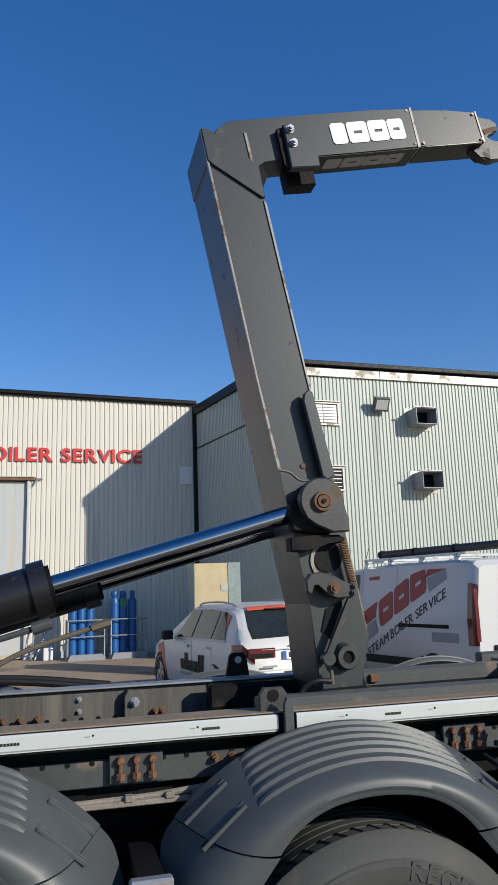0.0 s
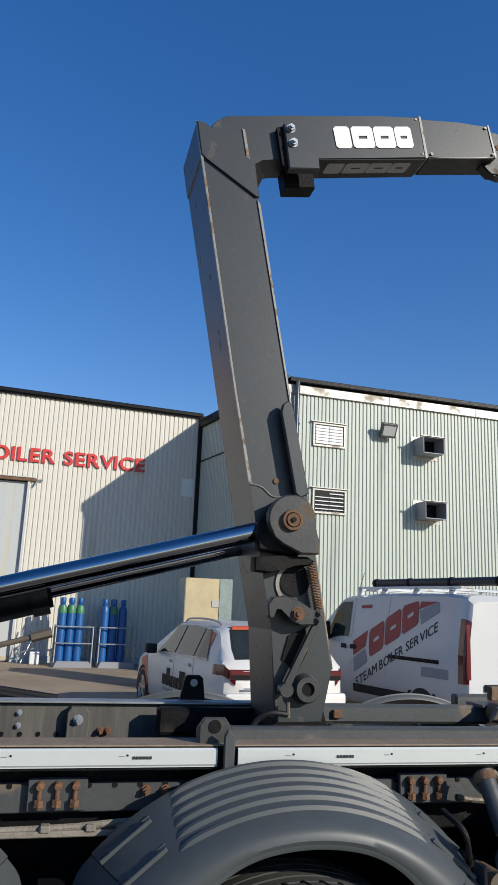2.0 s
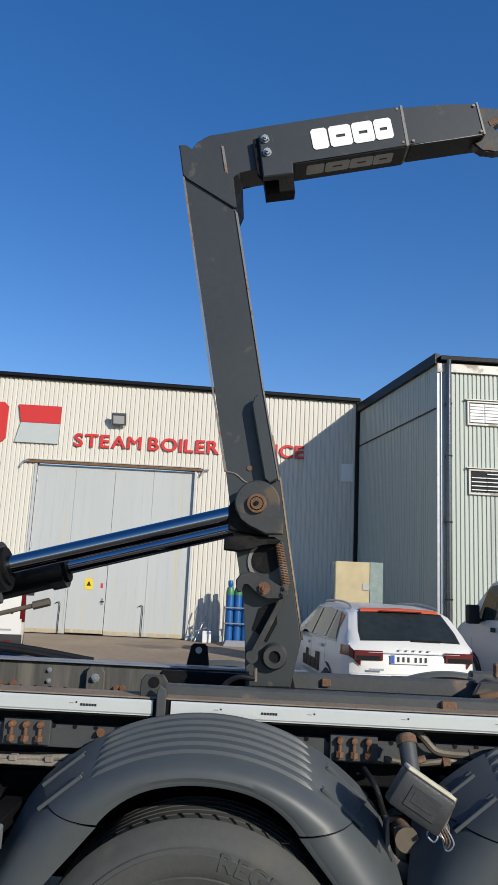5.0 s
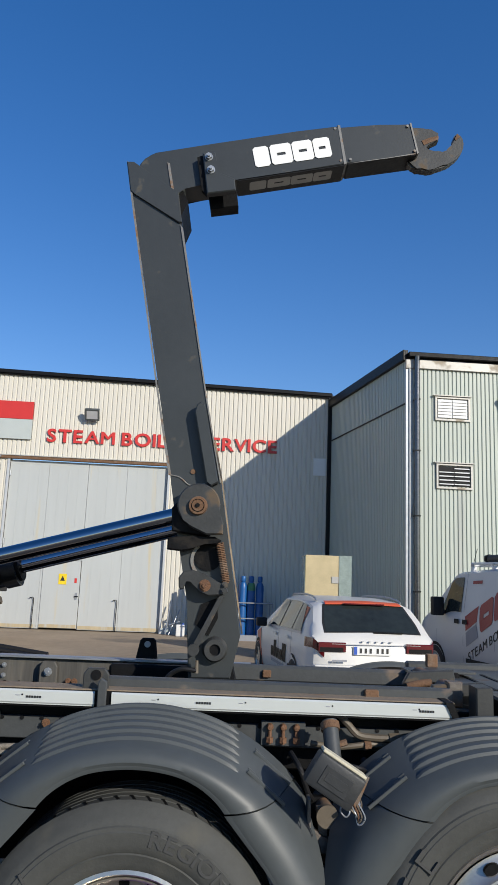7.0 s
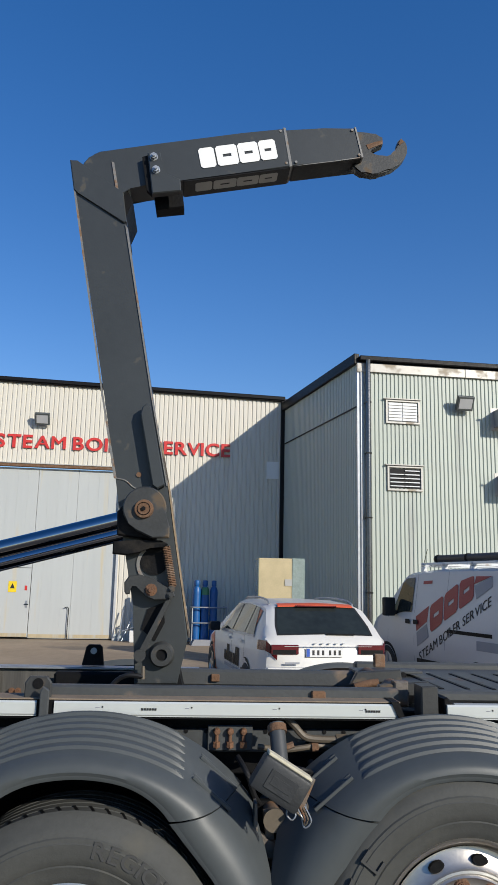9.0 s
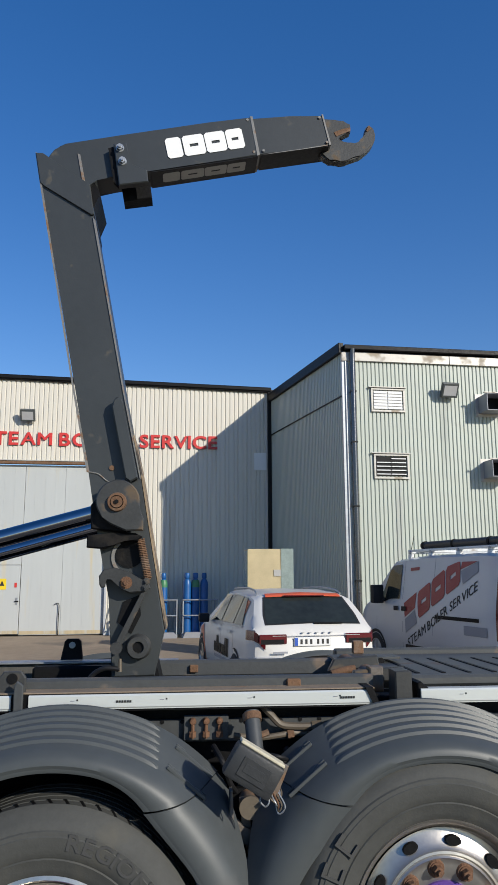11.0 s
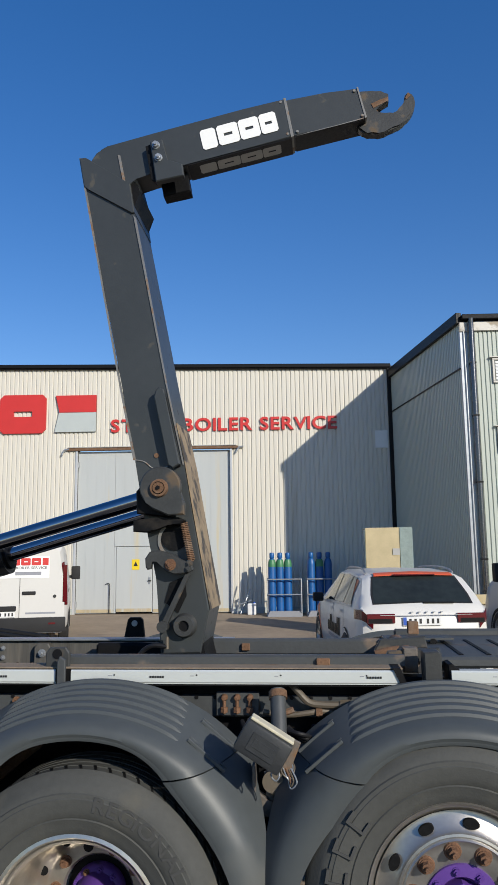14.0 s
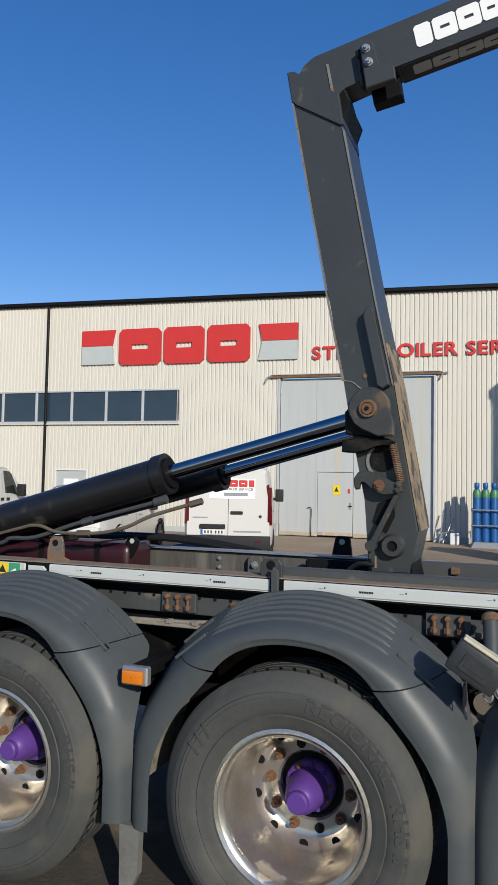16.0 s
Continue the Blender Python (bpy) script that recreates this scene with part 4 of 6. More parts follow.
part("pipe_run", tube([(-3.2, 0.05, 1.10), (-1.5, 0.05, 1.10), (-0.92, 0.05, 1.105), (-0.70, 0.05, 1.118), (-0.4, 0.06, 1.135)], 0.010, 8, smooth_steps=3), M_DUST, truck, smooth=True)
part("cable_tray", box(-3.2, -0.42, 0.03, 0.09, 1.085, 1.102, 0.003), M_DUST, truck, "dust-caked flat bar")
for x in (-0.93, -0.80, -0.71, -0.55, -1.9):
    part("tray_clip", box(x, x + 0.03, 0.024, 0.06, 1.098, 1.118, 0.004), M_DUST, truck)
part("air_tank", cyl((-0.95, 0.45, 0.86), (-0.45, 0.45, 0.86), 0.14, seg=24), M_DARK, truck, smooth=True)
part("rusty_gusset", prism([(-0.75, 0.98), (-0.52, 1.06), (-0.55, 0.98), (-0.66, 0.90), (-0.73, 0.84)], 0.20, 0.24), M_RUST, truck)
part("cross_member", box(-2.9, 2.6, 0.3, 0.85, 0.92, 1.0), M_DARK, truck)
# subframe of the hook lift
part("subframe_tube", prism([(0, 0), (0.05, 0), (0.06, 0.008), (0.06, 0.03), (0.045, 0.042), (0.01, 0.042), (0, 0.034)], -0.46, 0.99, 0.0), M_TUBE, truck,
     m=Matrix(((0, 1, 0, 0), (1, 0, 0, 0.10), (0, 0, 1, 1.336), (0, 0, 0, 1))), label="grey folded subframe beam")
part("subframe_tube", box(0.03, 1.06, 0.80, 0.86, 1.285, 1.365, 0.012), M_TUBE, truck)
part("subframe_tube", box(-0.5, 0.10, 0.80, 0.86, 1.24, 1.345, 0.012), M_DARK, truck)
bk = part("upright_bracket", prism([(-0.475, 1.335), (-0.375, 1.335), (-0.375, 1.395), (-0.392, 1.418), (-0.458, 1.418), (-0.475, 1.395)], 0.03, 0.05, 0.004), M_STEEL_WORN, truck)
part("eye", cyl((-0.425, 0.0305, 1.392), (-0.425, 0.026, 1.392), 0.020, seg=16), M_DARK, bk)
part("strap", prism([(-0.405, 1.245), (-0.372, 1.245), (-0.372, 1.375), (-0.395, 1.39), (-0.405, 1.37)], -0.03, -0.012, 0.003), M_TUBE, bk)
lg = part("lifting_lug", prism([(-0.39, 1.36), (-0.28, 1.36), (-0.292, 1.45), (-0.305, 1.462), (-0.36, 1.462), (-0.372, 1.45)], 0.94, 0.97, 0.004), M_DARK, truck)
part("eye", cyl((-0.333, 0.9395, 1.432), (-0.333, 0.934, 1.432), 0.016, seg=14), M_GATE, lg)
lg = part("lifting_lug", prism([(-1.615, 1.335), (-1.615, 1.395), (-1.60, 1.45), (-1.58, 1.462), (-1.535, 1.462), (-1.525, 1.44), (-1.525, 1.36), (-1.49, 1.352), (-1.49, 1.335)], 0.07, 0.085, 0.003), M_STEEL_RUST, truck, "thin rusty lug plate with a hole")
part("eye", cyl((-1.567, 0.071, 1.43), (-1.567, 0.0665, 1.43), 0.016, seg=14), M_DARK, lg)
for x, y, z, w in ((0.635, 0.08, 1.358, 0.055), (0.255, 0.78, 1.335, 0.042)):
    part("rusty_pad", box(x, x + w, y, y + 0.04, z - 0.025, z + 0.010, 0.004), M_RUST, truck)
bm = prism([(0.965, 1.272), (0.99, 1.272), (0.96, 1.345), (0.93, 1.345)], -0.012, 0.10)
part("rail_end", bm, M_DARK, truck)
part("roller_post", prism([(1.053, 1.20), (1.121, 1.20), (1.121, 1.398), (1.11, 1.405), (1.053, 1.402)], 0.0, 0.10, 0.005), M_STEEL_WORN, truck)
part("roller_post", prism([(0.99, 1.30), (1.05, 1.30), (1.05, 1.40), (0.99, 1.40)], 0.16, 0.22, 0.006), M_STEEL_RUST, truck)
part("rear_bracket", prism([(1.145, 1.28), (1.19, 1.30), (1.19, 1.335), (1.16, 1.36), (1.145, 1.355)], 0.01, 0.12, 0.004), M_DARK, truck)
for y in (0.20, 0.62):
    bm = cyl((1.02, y, 1.345), (1.02, y + 0.14, 1.345), 0.045)
    part("roller", bm, M_STEEL_RUST, truck, "rusty guide roller", True)
    part("roller_fork", prism([(0.90, 1.33), (1.15, 1.345), (1.14, 1.40), (0.93, 1.385)], y - 0.03, y, 0.006), M_STEEL_WORN, truck)
deck = part("rear_deck", box(1.13, 2.8, 0.30, 1.15, 1.325, 1.345, 0.004), M_TUBE, truck, "ribbed grey rear deck plate")
for i in range(12):
    x = 1.26 + i * 0.118
    bm = box(-0.009, 0.009, -0.30, 0.26, 0, 0.003)
    part("slot", bm, M_DARK, deck, m=Matrix.Translation((x, 0.66, 1.3455)))
part("rear_beam", box(1.125, 2.8, 0.12, 0.18, 1.325, 1.368, 0.01), M_TUBE, truck)
part("step_plate", prism([(0.96, 1.362), (1.30, 1.362), (1.30, 1.374), (0.96, 1.374)], 0.76, 0.9, 0.002), M_TUBE, truck)
part("rusty_pad", box(1.095, 1.15, 0.9, 0.94, 1.375, 1.44, 0.004), M_RUST, truck)
for x in (1.0, 1.035, 1.20):
    part("bore", cyl((x, 0.758, 1.355), (x, 0.754, 1.355), 0.016, seg=12), M_DARK, truck)
part("hook_stub", tube([(0.90, 0.5, 1.33), (0.96, 0.5, 1.345), (1.01, 0.5, 1.352)], 0.018, 10), M_RUST, truck, smooth=True)
part("rear_beam", box(1.05, 2.8, 1.15, 1.21, 1.30, 1.375, 0.01), M_TUBE, truck)
# hoses and pipes between the wheels
part("hose", tube([(0.53, 0.06, 1.275), (0.56, 0.05, 1.245), (0.60, 0.05, 1.205), (0.65, 0.05, 1.195), (0.75, 0.05, 1.194), (0.95, 0.06, 1.2)], 0.014, 8), M_PIPE, truck, "tan coated pipe", True)
part("pipe_joint", cyl((0.725, 0.05, 1.194), (0.765, 0.05, 1.196), 0.019, seg=6), M_PIPE, truck)
part("hose", tube([(0.42, 0.05, 1.166), (0.52, 0.05, 1.155), (0.60, 0.05, 1.163), (0.66, 0.06, 1.168), (0.80, 0.08, 1.15)], 0.011, 8), M_PIPE, truck, "tan coated pipe", True)
part("pipe_joint", cyl((0.63, 0.05, 1.164), (0.655, 0.05, 1.166), 0.017, seg=6), M_RUST, truck)
for k in range(4):
    part("hose", tube([(0.52, -0.10 + 0.02 * k, 1.13), (0.57, -0.13 + 0.02 * k, 1.125 - 0.01 * k), (0.61, -0.08, 1.10 - 0.014 * k), (0.60, 0.05, 1.04)], 0.008, 8), M_HOSE, truck, smooth=True)
part("hose", tube([(0.30, 0.0, 1.02), (0.34, -0.12, 0.97), (0.38, -0.14, 0.90), (0.40, -0.05, 0.80)], 0.007, 8), M_HOSE, truck, smooth=True)
part("hanger", cyl((0.483, -0.02, 1.262), (0.492, -0.12, 1.10), 0.030, seg=24), M_TUBE, truck, "grey steel hanger tube", True)
part("hanger_collar", cyl((0.483, -0.02, 1.255), (0.485, -0.035, 1.232), 0.036, seg=24), M_RUST, truck, smooth=True)
part("clevis", cyl((0.515, -0.05, 1.185), (0.545, -0.05, 1.195), 0.012, seg=6), M_RUST, truck)
part("rusty_bracket", prism([(0.40, 0.91), (0.415, 0.915), (0.45, 0.885), (0.475, 0.88), (0.485, 0.862), (0.47, 0.845), (0.485, 0.828), (0.405, 0.832)], -0.13, -0.09, 0.004), M_STEEL_RUST, truck, "rust-eaten bracket")
part("rusty_bracket", prism([(0.392, 1.02), (0.402, 1.022), (0.405, 0.93), (0.398, 0.84), (0.388, 0.90)], -0.16, -0.10, 0.003), M_STEEL_RUST, truck)
part("rusty_loop", revolve([(0.014, -0.005), (0.022, -0.005), (0.022, 0.005), (0.014, 0.005)], 18, centre=(0.483, -0.1, 0.80)), M_RUST, truck)
part("dark_bracket", prism([(0.40, 0.99), (0.58, 0.99), (0.60, 0.80), (0.50, 0.72), (0.40, 0.80)], -0.02, 0.02, 0.005), M_DARK, truck)
part("chamber", cyl((0.467, -0.13, 0.955), (0.467, 0.1, 0.955), 0.034, seg=24), M_STEEL_RUST, truck, smooth=True)
part("chamber_rim", cyl((0.467, -0.135, 0.955), (0.467, -0.115, 0.955), 0.040, seg=24), M_PIPE, truck, smooth=True)
tb = part("control_box", box(-0.105, 0.105, -0.075, 0.0, -0.062, 0.062, 0.014, seg=2), M_CARTOOL, truck, "dark grey moulded control box hanging askew", True,
          pose(0.453, -0.345, 1.145, 0, 31, 0) @ Matrix.Diagonal((0.84, 1, 0.90, 1)))
part("lid_edge", box(-0.098, 0.10, -0.06, 0.0, 0.062, 0.074, 0.003), M_LIDTAN, tb)
part("frame_lip", box(-0.06, 0.06, -0.0785, -0.074, -0.034, 0.034), M_CARTOOL, tb)
part("raised_mark", box(-0.044, 0.044, -0.0800, -0.0786, -0.016, 0.016, 0.0006), M_CARTOOL, tb)
part("mount", prism([(-0.09, -0.05), (0.15, -0.07), (0.13, 0.07), (-0.09, 0.06)], 0.005, 0.02, 0.003), M_STEEL_RUST, tb)
part("cable_loop", tube([(0.10, -0.03, -0.05), (0.115, -0.04, -0.065), (0.11, -0.04, -0.085), (0.085, -0.03, -0.08), (0.08, -0.02, -0.055)], 0.0035, 6), M_GALV, tb)
part("rusty_bracket", prism([(0.40, 0.80), (0.52, 0.80), (0.535, 0.765), (0.50, 0.735), (0.44, 0.745), (0.41, 0.70), (0.395, 0.72)], -0.20, -0.17, 0.004), M_RUST, truck, "rust-eaten bracket")
part("rusty_bracket", prism([(0.53, 0.69), (0.56, 0.70), (0.555, 0.60), (0.535, 0.56), (0.52, 0.60)], -0.12, -0.10, 0.003), M_RUST, truck)
part("rust_plate", prism([(0.43, 0.98), (0.455, 0.985), (0.470, 0.90), (0.48, 0.80), (0.46, 0.79), (0.44, 0.88)], -0.10, -0.085, 0.003), M_STEEL_RUST, truck)
for k in range(5):
    part("wire", tube([(0.50 + 0.008 * k, -0.33, 1.075), (0.515 + 0.012 * k, -0.35, 1.045 - 0.006 * k), (0.54, -0.345, 1.03 - 0.008 * k), (0.555 - 0.006 * k, -0.32, 1.06), (0.53, -0.28, 1.09)], 0.0028, 6), (M_PIPE, M_GALV, M_RUSTNUT)[k % 3], truck, smooth=True)
part("drop_hose", tube([(0.62, 0.02, 1.12), (0.64, -0.06, 1.05), (0.63, -0.08, 0.92), (0.60, -0.05, 0.78)], 0.013, 8), M_HOSE, truck, smooth=True)
part("drop_hose", tube([(0.34, 0.0, 1.14), (0.37, -0.08, 1.10), (0.40, -0.06, 1.02), (0.43, 0.0, 0.97)], 0.010, 8), M_HOSE, truck, smooth=True)
tank = part("oil_tank", box(-2.60, -1.47, 0.62, 0.90, 1.14, 1.388, 0.05, seg=3), M_MAROON, truck, "dark maroon tank between the frame rails", True)
part("tank_cap", cyl((-1.95, 0.76, 1.386), (-1.95, 0.76, 1.41), 0.045, seg=20), M_DARK, tank, smooth=True)
for k in range(3):
    part("tank_strap", box(-2.45 + 0.38 * k, -2.42 + 0.38 * k, 0.612, 0.905, 1.14, 1.393), M_DARK, tank)
lg = part("lifting_lug", prism([(-1.49, 1.30), (-1.51, 1.39), (-1.49, 1.429), (-1.454, 1.437), (-1.424, 1.407), (-1.441, 1.353), (-1.475, 1.30)], 0.64, 0.665, 0.004), M_DARK, truck)
part("eye", cyl((-1.462, 0.6395, 1.405), (-1.462, 0.634, 1.405), 0.014, seg=14), M_GATE, lg)
part("spare_hose", tube([(-2.6, 1.05, 1.30), (-2.0, 1.10, 1.375), (-1.4, 1.12, 1.38), (-0.95, 1.1, 1.33)], 0.016, 8), M_HOSE, truck, smooth=True)
part("spare_hose", tube([(-2.6, 1.15, 1.32), (-2.0, 1.2, 1.385), (-1.4, 1.22, 1.385), (-0.9, 1.2, 1.33)], 0.016, 8), M_HOSE, truck, smooth=True)
# black liners and middle plates added to block light, so the wells stay dark
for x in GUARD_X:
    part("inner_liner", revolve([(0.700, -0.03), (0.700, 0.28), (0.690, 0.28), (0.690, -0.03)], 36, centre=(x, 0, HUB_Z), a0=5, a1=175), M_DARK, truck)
    # dust colour only where sun reaches the inner face; the shaded arc stays black
    part("dusty_liner", revolve([(0.650, -0.30), (0.650, 0.06), (0.645, 0.06), (0.645, -0.30)], 14, centre=(x, 0, HUB_Z), a0=128, a1=180), M_DUST, truck, "dust-caked inner face of the mudguard, pale on its sunlit flank")
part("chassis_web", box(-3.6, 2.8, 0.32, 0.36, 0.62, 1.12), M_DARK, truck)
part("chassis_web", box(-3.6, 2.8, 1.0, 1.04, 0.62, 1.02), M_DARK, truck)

# ---- hook lift ----
lift = thing("hook_lift", "charcoal steel hook-lift arm raised on the truck by chrome rams", "hook lift", TR)
AY0, AY1 = 0.48, 0.86
arm = part("arm", prism([(-0.532, 3.845), (-0.505, 3.69), (-0.30, 2.633), (-0.227, 2.25), (-0.184, 2.002), (-0.118, 1.679), (-0.094, 1.331),
                         (0.096, 1.335), (0.136, 1.532), (0.057, 1.973), (0.015, 2.221), (-0.074, 2.643), (-0.244, 3.52), (-0.267, 3.69),
                         (-0.40, 3.78)], AY0 + 0.012, AY1, 0.006), M_STEEL, lift, "charcoal box-section arm")
# raised edge strips, top cap and weld seams
part("edge_strip", prism([(-0.543, 3.855), (-0.514, 3.69), (-0.312, 2.633), (-0.235, 2.25), (-0.222, 2.25), (-0.304, 2.633), (-0.504, 3.69), (-0.535, 3.855)], AY0 + 0.006, AY0 + 0.02), M_EDGE, arm, "bare scraped edge")
part("edge_strip", prism([(-0.250, 3.52), (-0.080, 2.643), (0.010, 2.221), (0.016, 2.221), (-0.073, 2.643), (-0.236, 3.504)], AY0 + 0.006, AY0 + 0.02), M_EDGE, arm)
part("cap_plate", prism([(-0.541, 3.852), (-0.512, 3.692), (-0.488, 3.674), (-0.258, 3.53), (-0.243, 3.534), (-0.268, 3.694), (-0.284, 3.697), (-0.506, 3.853)], AY0, AY1 + 0.002, 0.004), M_STEEL, arm)
part("wear_face", prism([(0.060, 1.973), (0.139, 1.532), (0.146, 1.535), (0.066, 1.98), (0.024, 2.225), (-0.02, 2.43), (-0.027, 2.43), (0.018, 2.221)], AY0 + 0.03, AY1 - 0.02), M_PEEL, arm, "rear face with paint peeled to pale rusty primer")
part("stiffener", prism([(-0.123, 2.55), (-0.115, 2.585), (-0.098, 2.60), (-0.078, 2.59), (-0.072, 2.56), (0.004, 2.22), (-0.03, 2.20), (-0.052, 2.215)], AY0 - 0.045, AY0 - 0.015, 0.005), M_STEEL, arm)
part("stiffener_web", prism([(-0.10, 2.56), (-0.072, 2.56), (0.0, 2.215), (-0.02, 2.205)], AY0 - 0.015, AY0 + 0.012), M_DARK, arm)
part("inspection_hole", cyl((-0.12, AY0 + 0.011, 2.27), (-0.12, AY0 + 0.006, 2.27), 0.012, seg=14), M_RUST, arm)
part("weld_seam", tube([(-0.225, AY0 + 0.01, 2.25), (-0.18, AY0 + 0.01, 2.24), (-0.13, AY0 + 0.01, 2.205), (-0.06, AY0 + 0.01, 2.215)], 0.0035, 6), M_EDGE, arm)
# pivot boss
pd = [(-0.079 + 0.098 * math.cos(radians(a)), 2.105 + 0.098 * math.sin(radians(a))) for a in range(-20, 240, 13)]
disc = part("pivot_cheek", prism(pd + [(-0.115, 2.005), (-0.04, 1.972), (0.036, 1.975), (0.036, 2.03)], AY0 - 0.10, AY0 - 0.05, 0.006), M_STEEL_WORN, lift, "worn pivot cheek")
part("pin_collar", revolve([(0.030, -0.02), (0.040, -0.018), (0.044, 0.0)], 28, centre=(-0.082, AY0 - 0.10, 2.10)), M_RUST, disc, smooth=True)
part("pin", cyl((-0.082, AY0 - 0.125, 2.10), (-0.082, AY1, 2.10), 0.026, seg=24), M_RUST, disc, smooth=True)
part("pin_bolt", cyl((-0.082, AY0 - 0.132, 2.10), (-0.082, AY0 - 0.12, 2.10), 0.010, seg=6), M_DARK, disc)
part("ram_eye", prism([(-0.20, 1.985), (-0.04, 1.965), (0.02, 2.02), (-0.03, 2.18), (-0.12, 2.19), (-0.205, 2.09)], AY0 - 0.05, AY0 + 0.012, 0.006), M_DARK, lift)
part("far_cheek", prism(pd + [(-0.115, 2.005), (-0.04, 1.972), (0.036, 1.975), (0.036, 2.03)], AY1 + 0.02, AY1 + 0.07, 0.006), M_STEEL_WORN, lift)
# rams
for y, r_rod, r_bar, dz, dx in ((0.52, 0.040, 0.098, 0.004, 0.0), (0.80, 0.036, 0.085, -0.040, 0.20)):
    e = Vector((-0.12, y, 2.075 + dz))
    base = Vector((-3.75, y, 1.075 + dz))
    d = (e - base).normalized()
    g = e - d * (1.10 - dx)
    ram = part("ram_barrel", cyl(base, g - d * 0.065, r_bar, seg=32), M_CYL, lift, "black hydraulic ram barrel", True)
    part("gland", cyl(g - d * 0.065, g, r_bar * 1.13, seg=32), M_CYL, ram, smooth=True)
    part("gland_ring", cyl(g, g + d * 0.016, r_bar * 0.85, seg=28), M_DARK, ram, smooth=True)
    part("rod", cyl(g, e, r_rod, seg=28), M_CHROME, ram, "chromed ram rod", True)
    part("rod_neck", cyl(e - d * 0.045, e + d * 0.03, r_rod * 1.12, seg=24), M_DARK, ram, smooth=True)
hy = part("feed_pipe", tube([(-3.4, 0.47, 1.04), (-2.3, 0.46, 1.345), (-2.15, 0.45, 1.40), (-1.98, 0.46, 1.415), (-1.7, 0.47, 1.505), (-1.22, 0.48, 1.635)], 0.012, 8), M_TUBE, lift, smooth=True)
part("union", cyl((-1.68, 0.47, 1.508), (-1.62, 0.47, 1.527), 0.021, seg=6), M_TUBE, hy)
part("union", cyl((-1.24, 0.48, 1.63), (-1.17, 0.48, 1.65), 0.024, seg=12), M_TUBE, hy)
lower = part("feed_pipe", tube([(-3.4, 0.45, 1.12), (-2.2, 0.45, 1.431), (-1.97, 0.45, 1.481), (-1.82, 0.45, 1.449), (-1.57, 0.45, 1.455), (-1.396, 0.45, 1.493), (-1.239, 0.45, 1.561), (-0.96, 0.45, 1.642)], 0.010, 8), M_PIPE, lift, "tan feed pipe", True)
part("union", cyl((-1.70, 0.45, 1.448), (-1.62, 0.45, 1.452), 0.018, seg=6), M_PIPE, lower)
part("union", cyl((-1.02, 0.45, 1.625), (-0.95, 0.45, 1.645), 0.018, seg=6), M_PIPE, lower)
# latch linkage
latch = part("latch_hook", prism([(-0.153, 1.735), (-0.156, 1.775), (-0.135, 1.805), (-0.09, 1.812), (-0.03, 1.795), (0.02, 1.765), (0.062, 1.745), (0.072, 1.72),
                                  (0.045, 1.705), (-0.02, 1.70), (-0.06, 1.715), (-0.10, 1.765), (-0.125, 1.765), (-0.13, 1.725), (-0.145, 1.722)], AY0 - 0.06, AY0 - 0.02, 0.005), M_STEEL_WORN, lift)
nut(latch, -0.035, AY0 - 0.06, 1.745, 0.022, 0.015, M_RUSTNUT, "bolt")
for x, z in ((0.05, 1.725), (0.055, 1.75)):
    nut(latch, x, AY0 - 0.06, z, 0.013, 0.012, M_STEEL_WORN, "bolt")
link = part("latch_link", prism([(0.055, 1.70), (-0.05, 1.475), (-0.065, 1.44), (-0.088, 1.455), (-0.07, 1.495), (0.035, 1.71)], AY0 - 0.045, AY0 - 0.025, 0.003), M_STEEL_WORN, lift)
part("link_boss", cyl((-0.072, AY0 - 0.065, 1.462), (-0.072, AY0 - 0.02, 1.462), 0.026, seg=20), M_STEEL_WORN, link, smooth=True)
part("arc_slot", revolve([(0.075, 0), (0.09, 0), (0.09, 0.004), (0.075, 0.004)], 16, centre=(-0.02, AY0 + 0.004, 1.86), a0=130, a1=250), M_EDGE, lift)
part("recess", cyl((-0.03, AY0 + 0.011, 1.875), (-0.03, AY0 + 0.005, 1.875), 0.065, seg=24), M_DARK, lift)
part("recess", prism([(-0.05, 1.66), (0.02, 1.69), (0.03, 1.60), (-0.01, 1.52), (-0.075, 1.57)], AY0 + 0.005, AY0 + 0.011), M_DARK, lift)
bm = bmesh.new()
pts = []
for i in range(17 * 8):
    t = i / (17 * 8)
    c = Vector((0.022 + 0.038 * t, AY0 - 0.03, 1.94 - 0.18 * t))
    a = 2 * math.pi * i / 8
    pts.append(c + Vector((0.016 * math.cos(a), 0.016 * math.sin(a), 0)))
part("return_spring", tube(pts, 0.0042, 5, smooth_steps=1), M_RUST, lift, "rusty coil spring")
part("spring_block", prism([(-0.215, 1.90), (-0.215, 1.955), (-0.10, 1.965), (0.0, 1.965), (0.03, 1.95), (0.01, 1.93), (-0.05, 1.935), (-0.10, 1.91), (-0.15, 1.895)], AY0 - 0.06, AY0 + 0.012, 0.006), M_DARK, lift)
pin = part("hinge_pin", revolve([(0.022, -0.03), (0.026, -0.045), (0.046, -0.045), (0.052, -0.035), (0.056, 0.0), (0.06, 0.01)], 36, centre=(0.022, AY0 + 0.008, 1.462)), M_STEEL_WORN, lift, "hollow hinge pin", True)
part("bore", cyl((0.022, AY0 + 0.008, 1.462), (0.022, AY0 - 0.025, 1.462), 0.024, seg=20), M_DARK, pin)
part("grease_nipple", cyl((-0.055, AY0 - 0.03, 1.36), (-0.055, AY0 - 0.03, 1.415), 0.010, 0.007, seg=8), M_PIPE, lift)
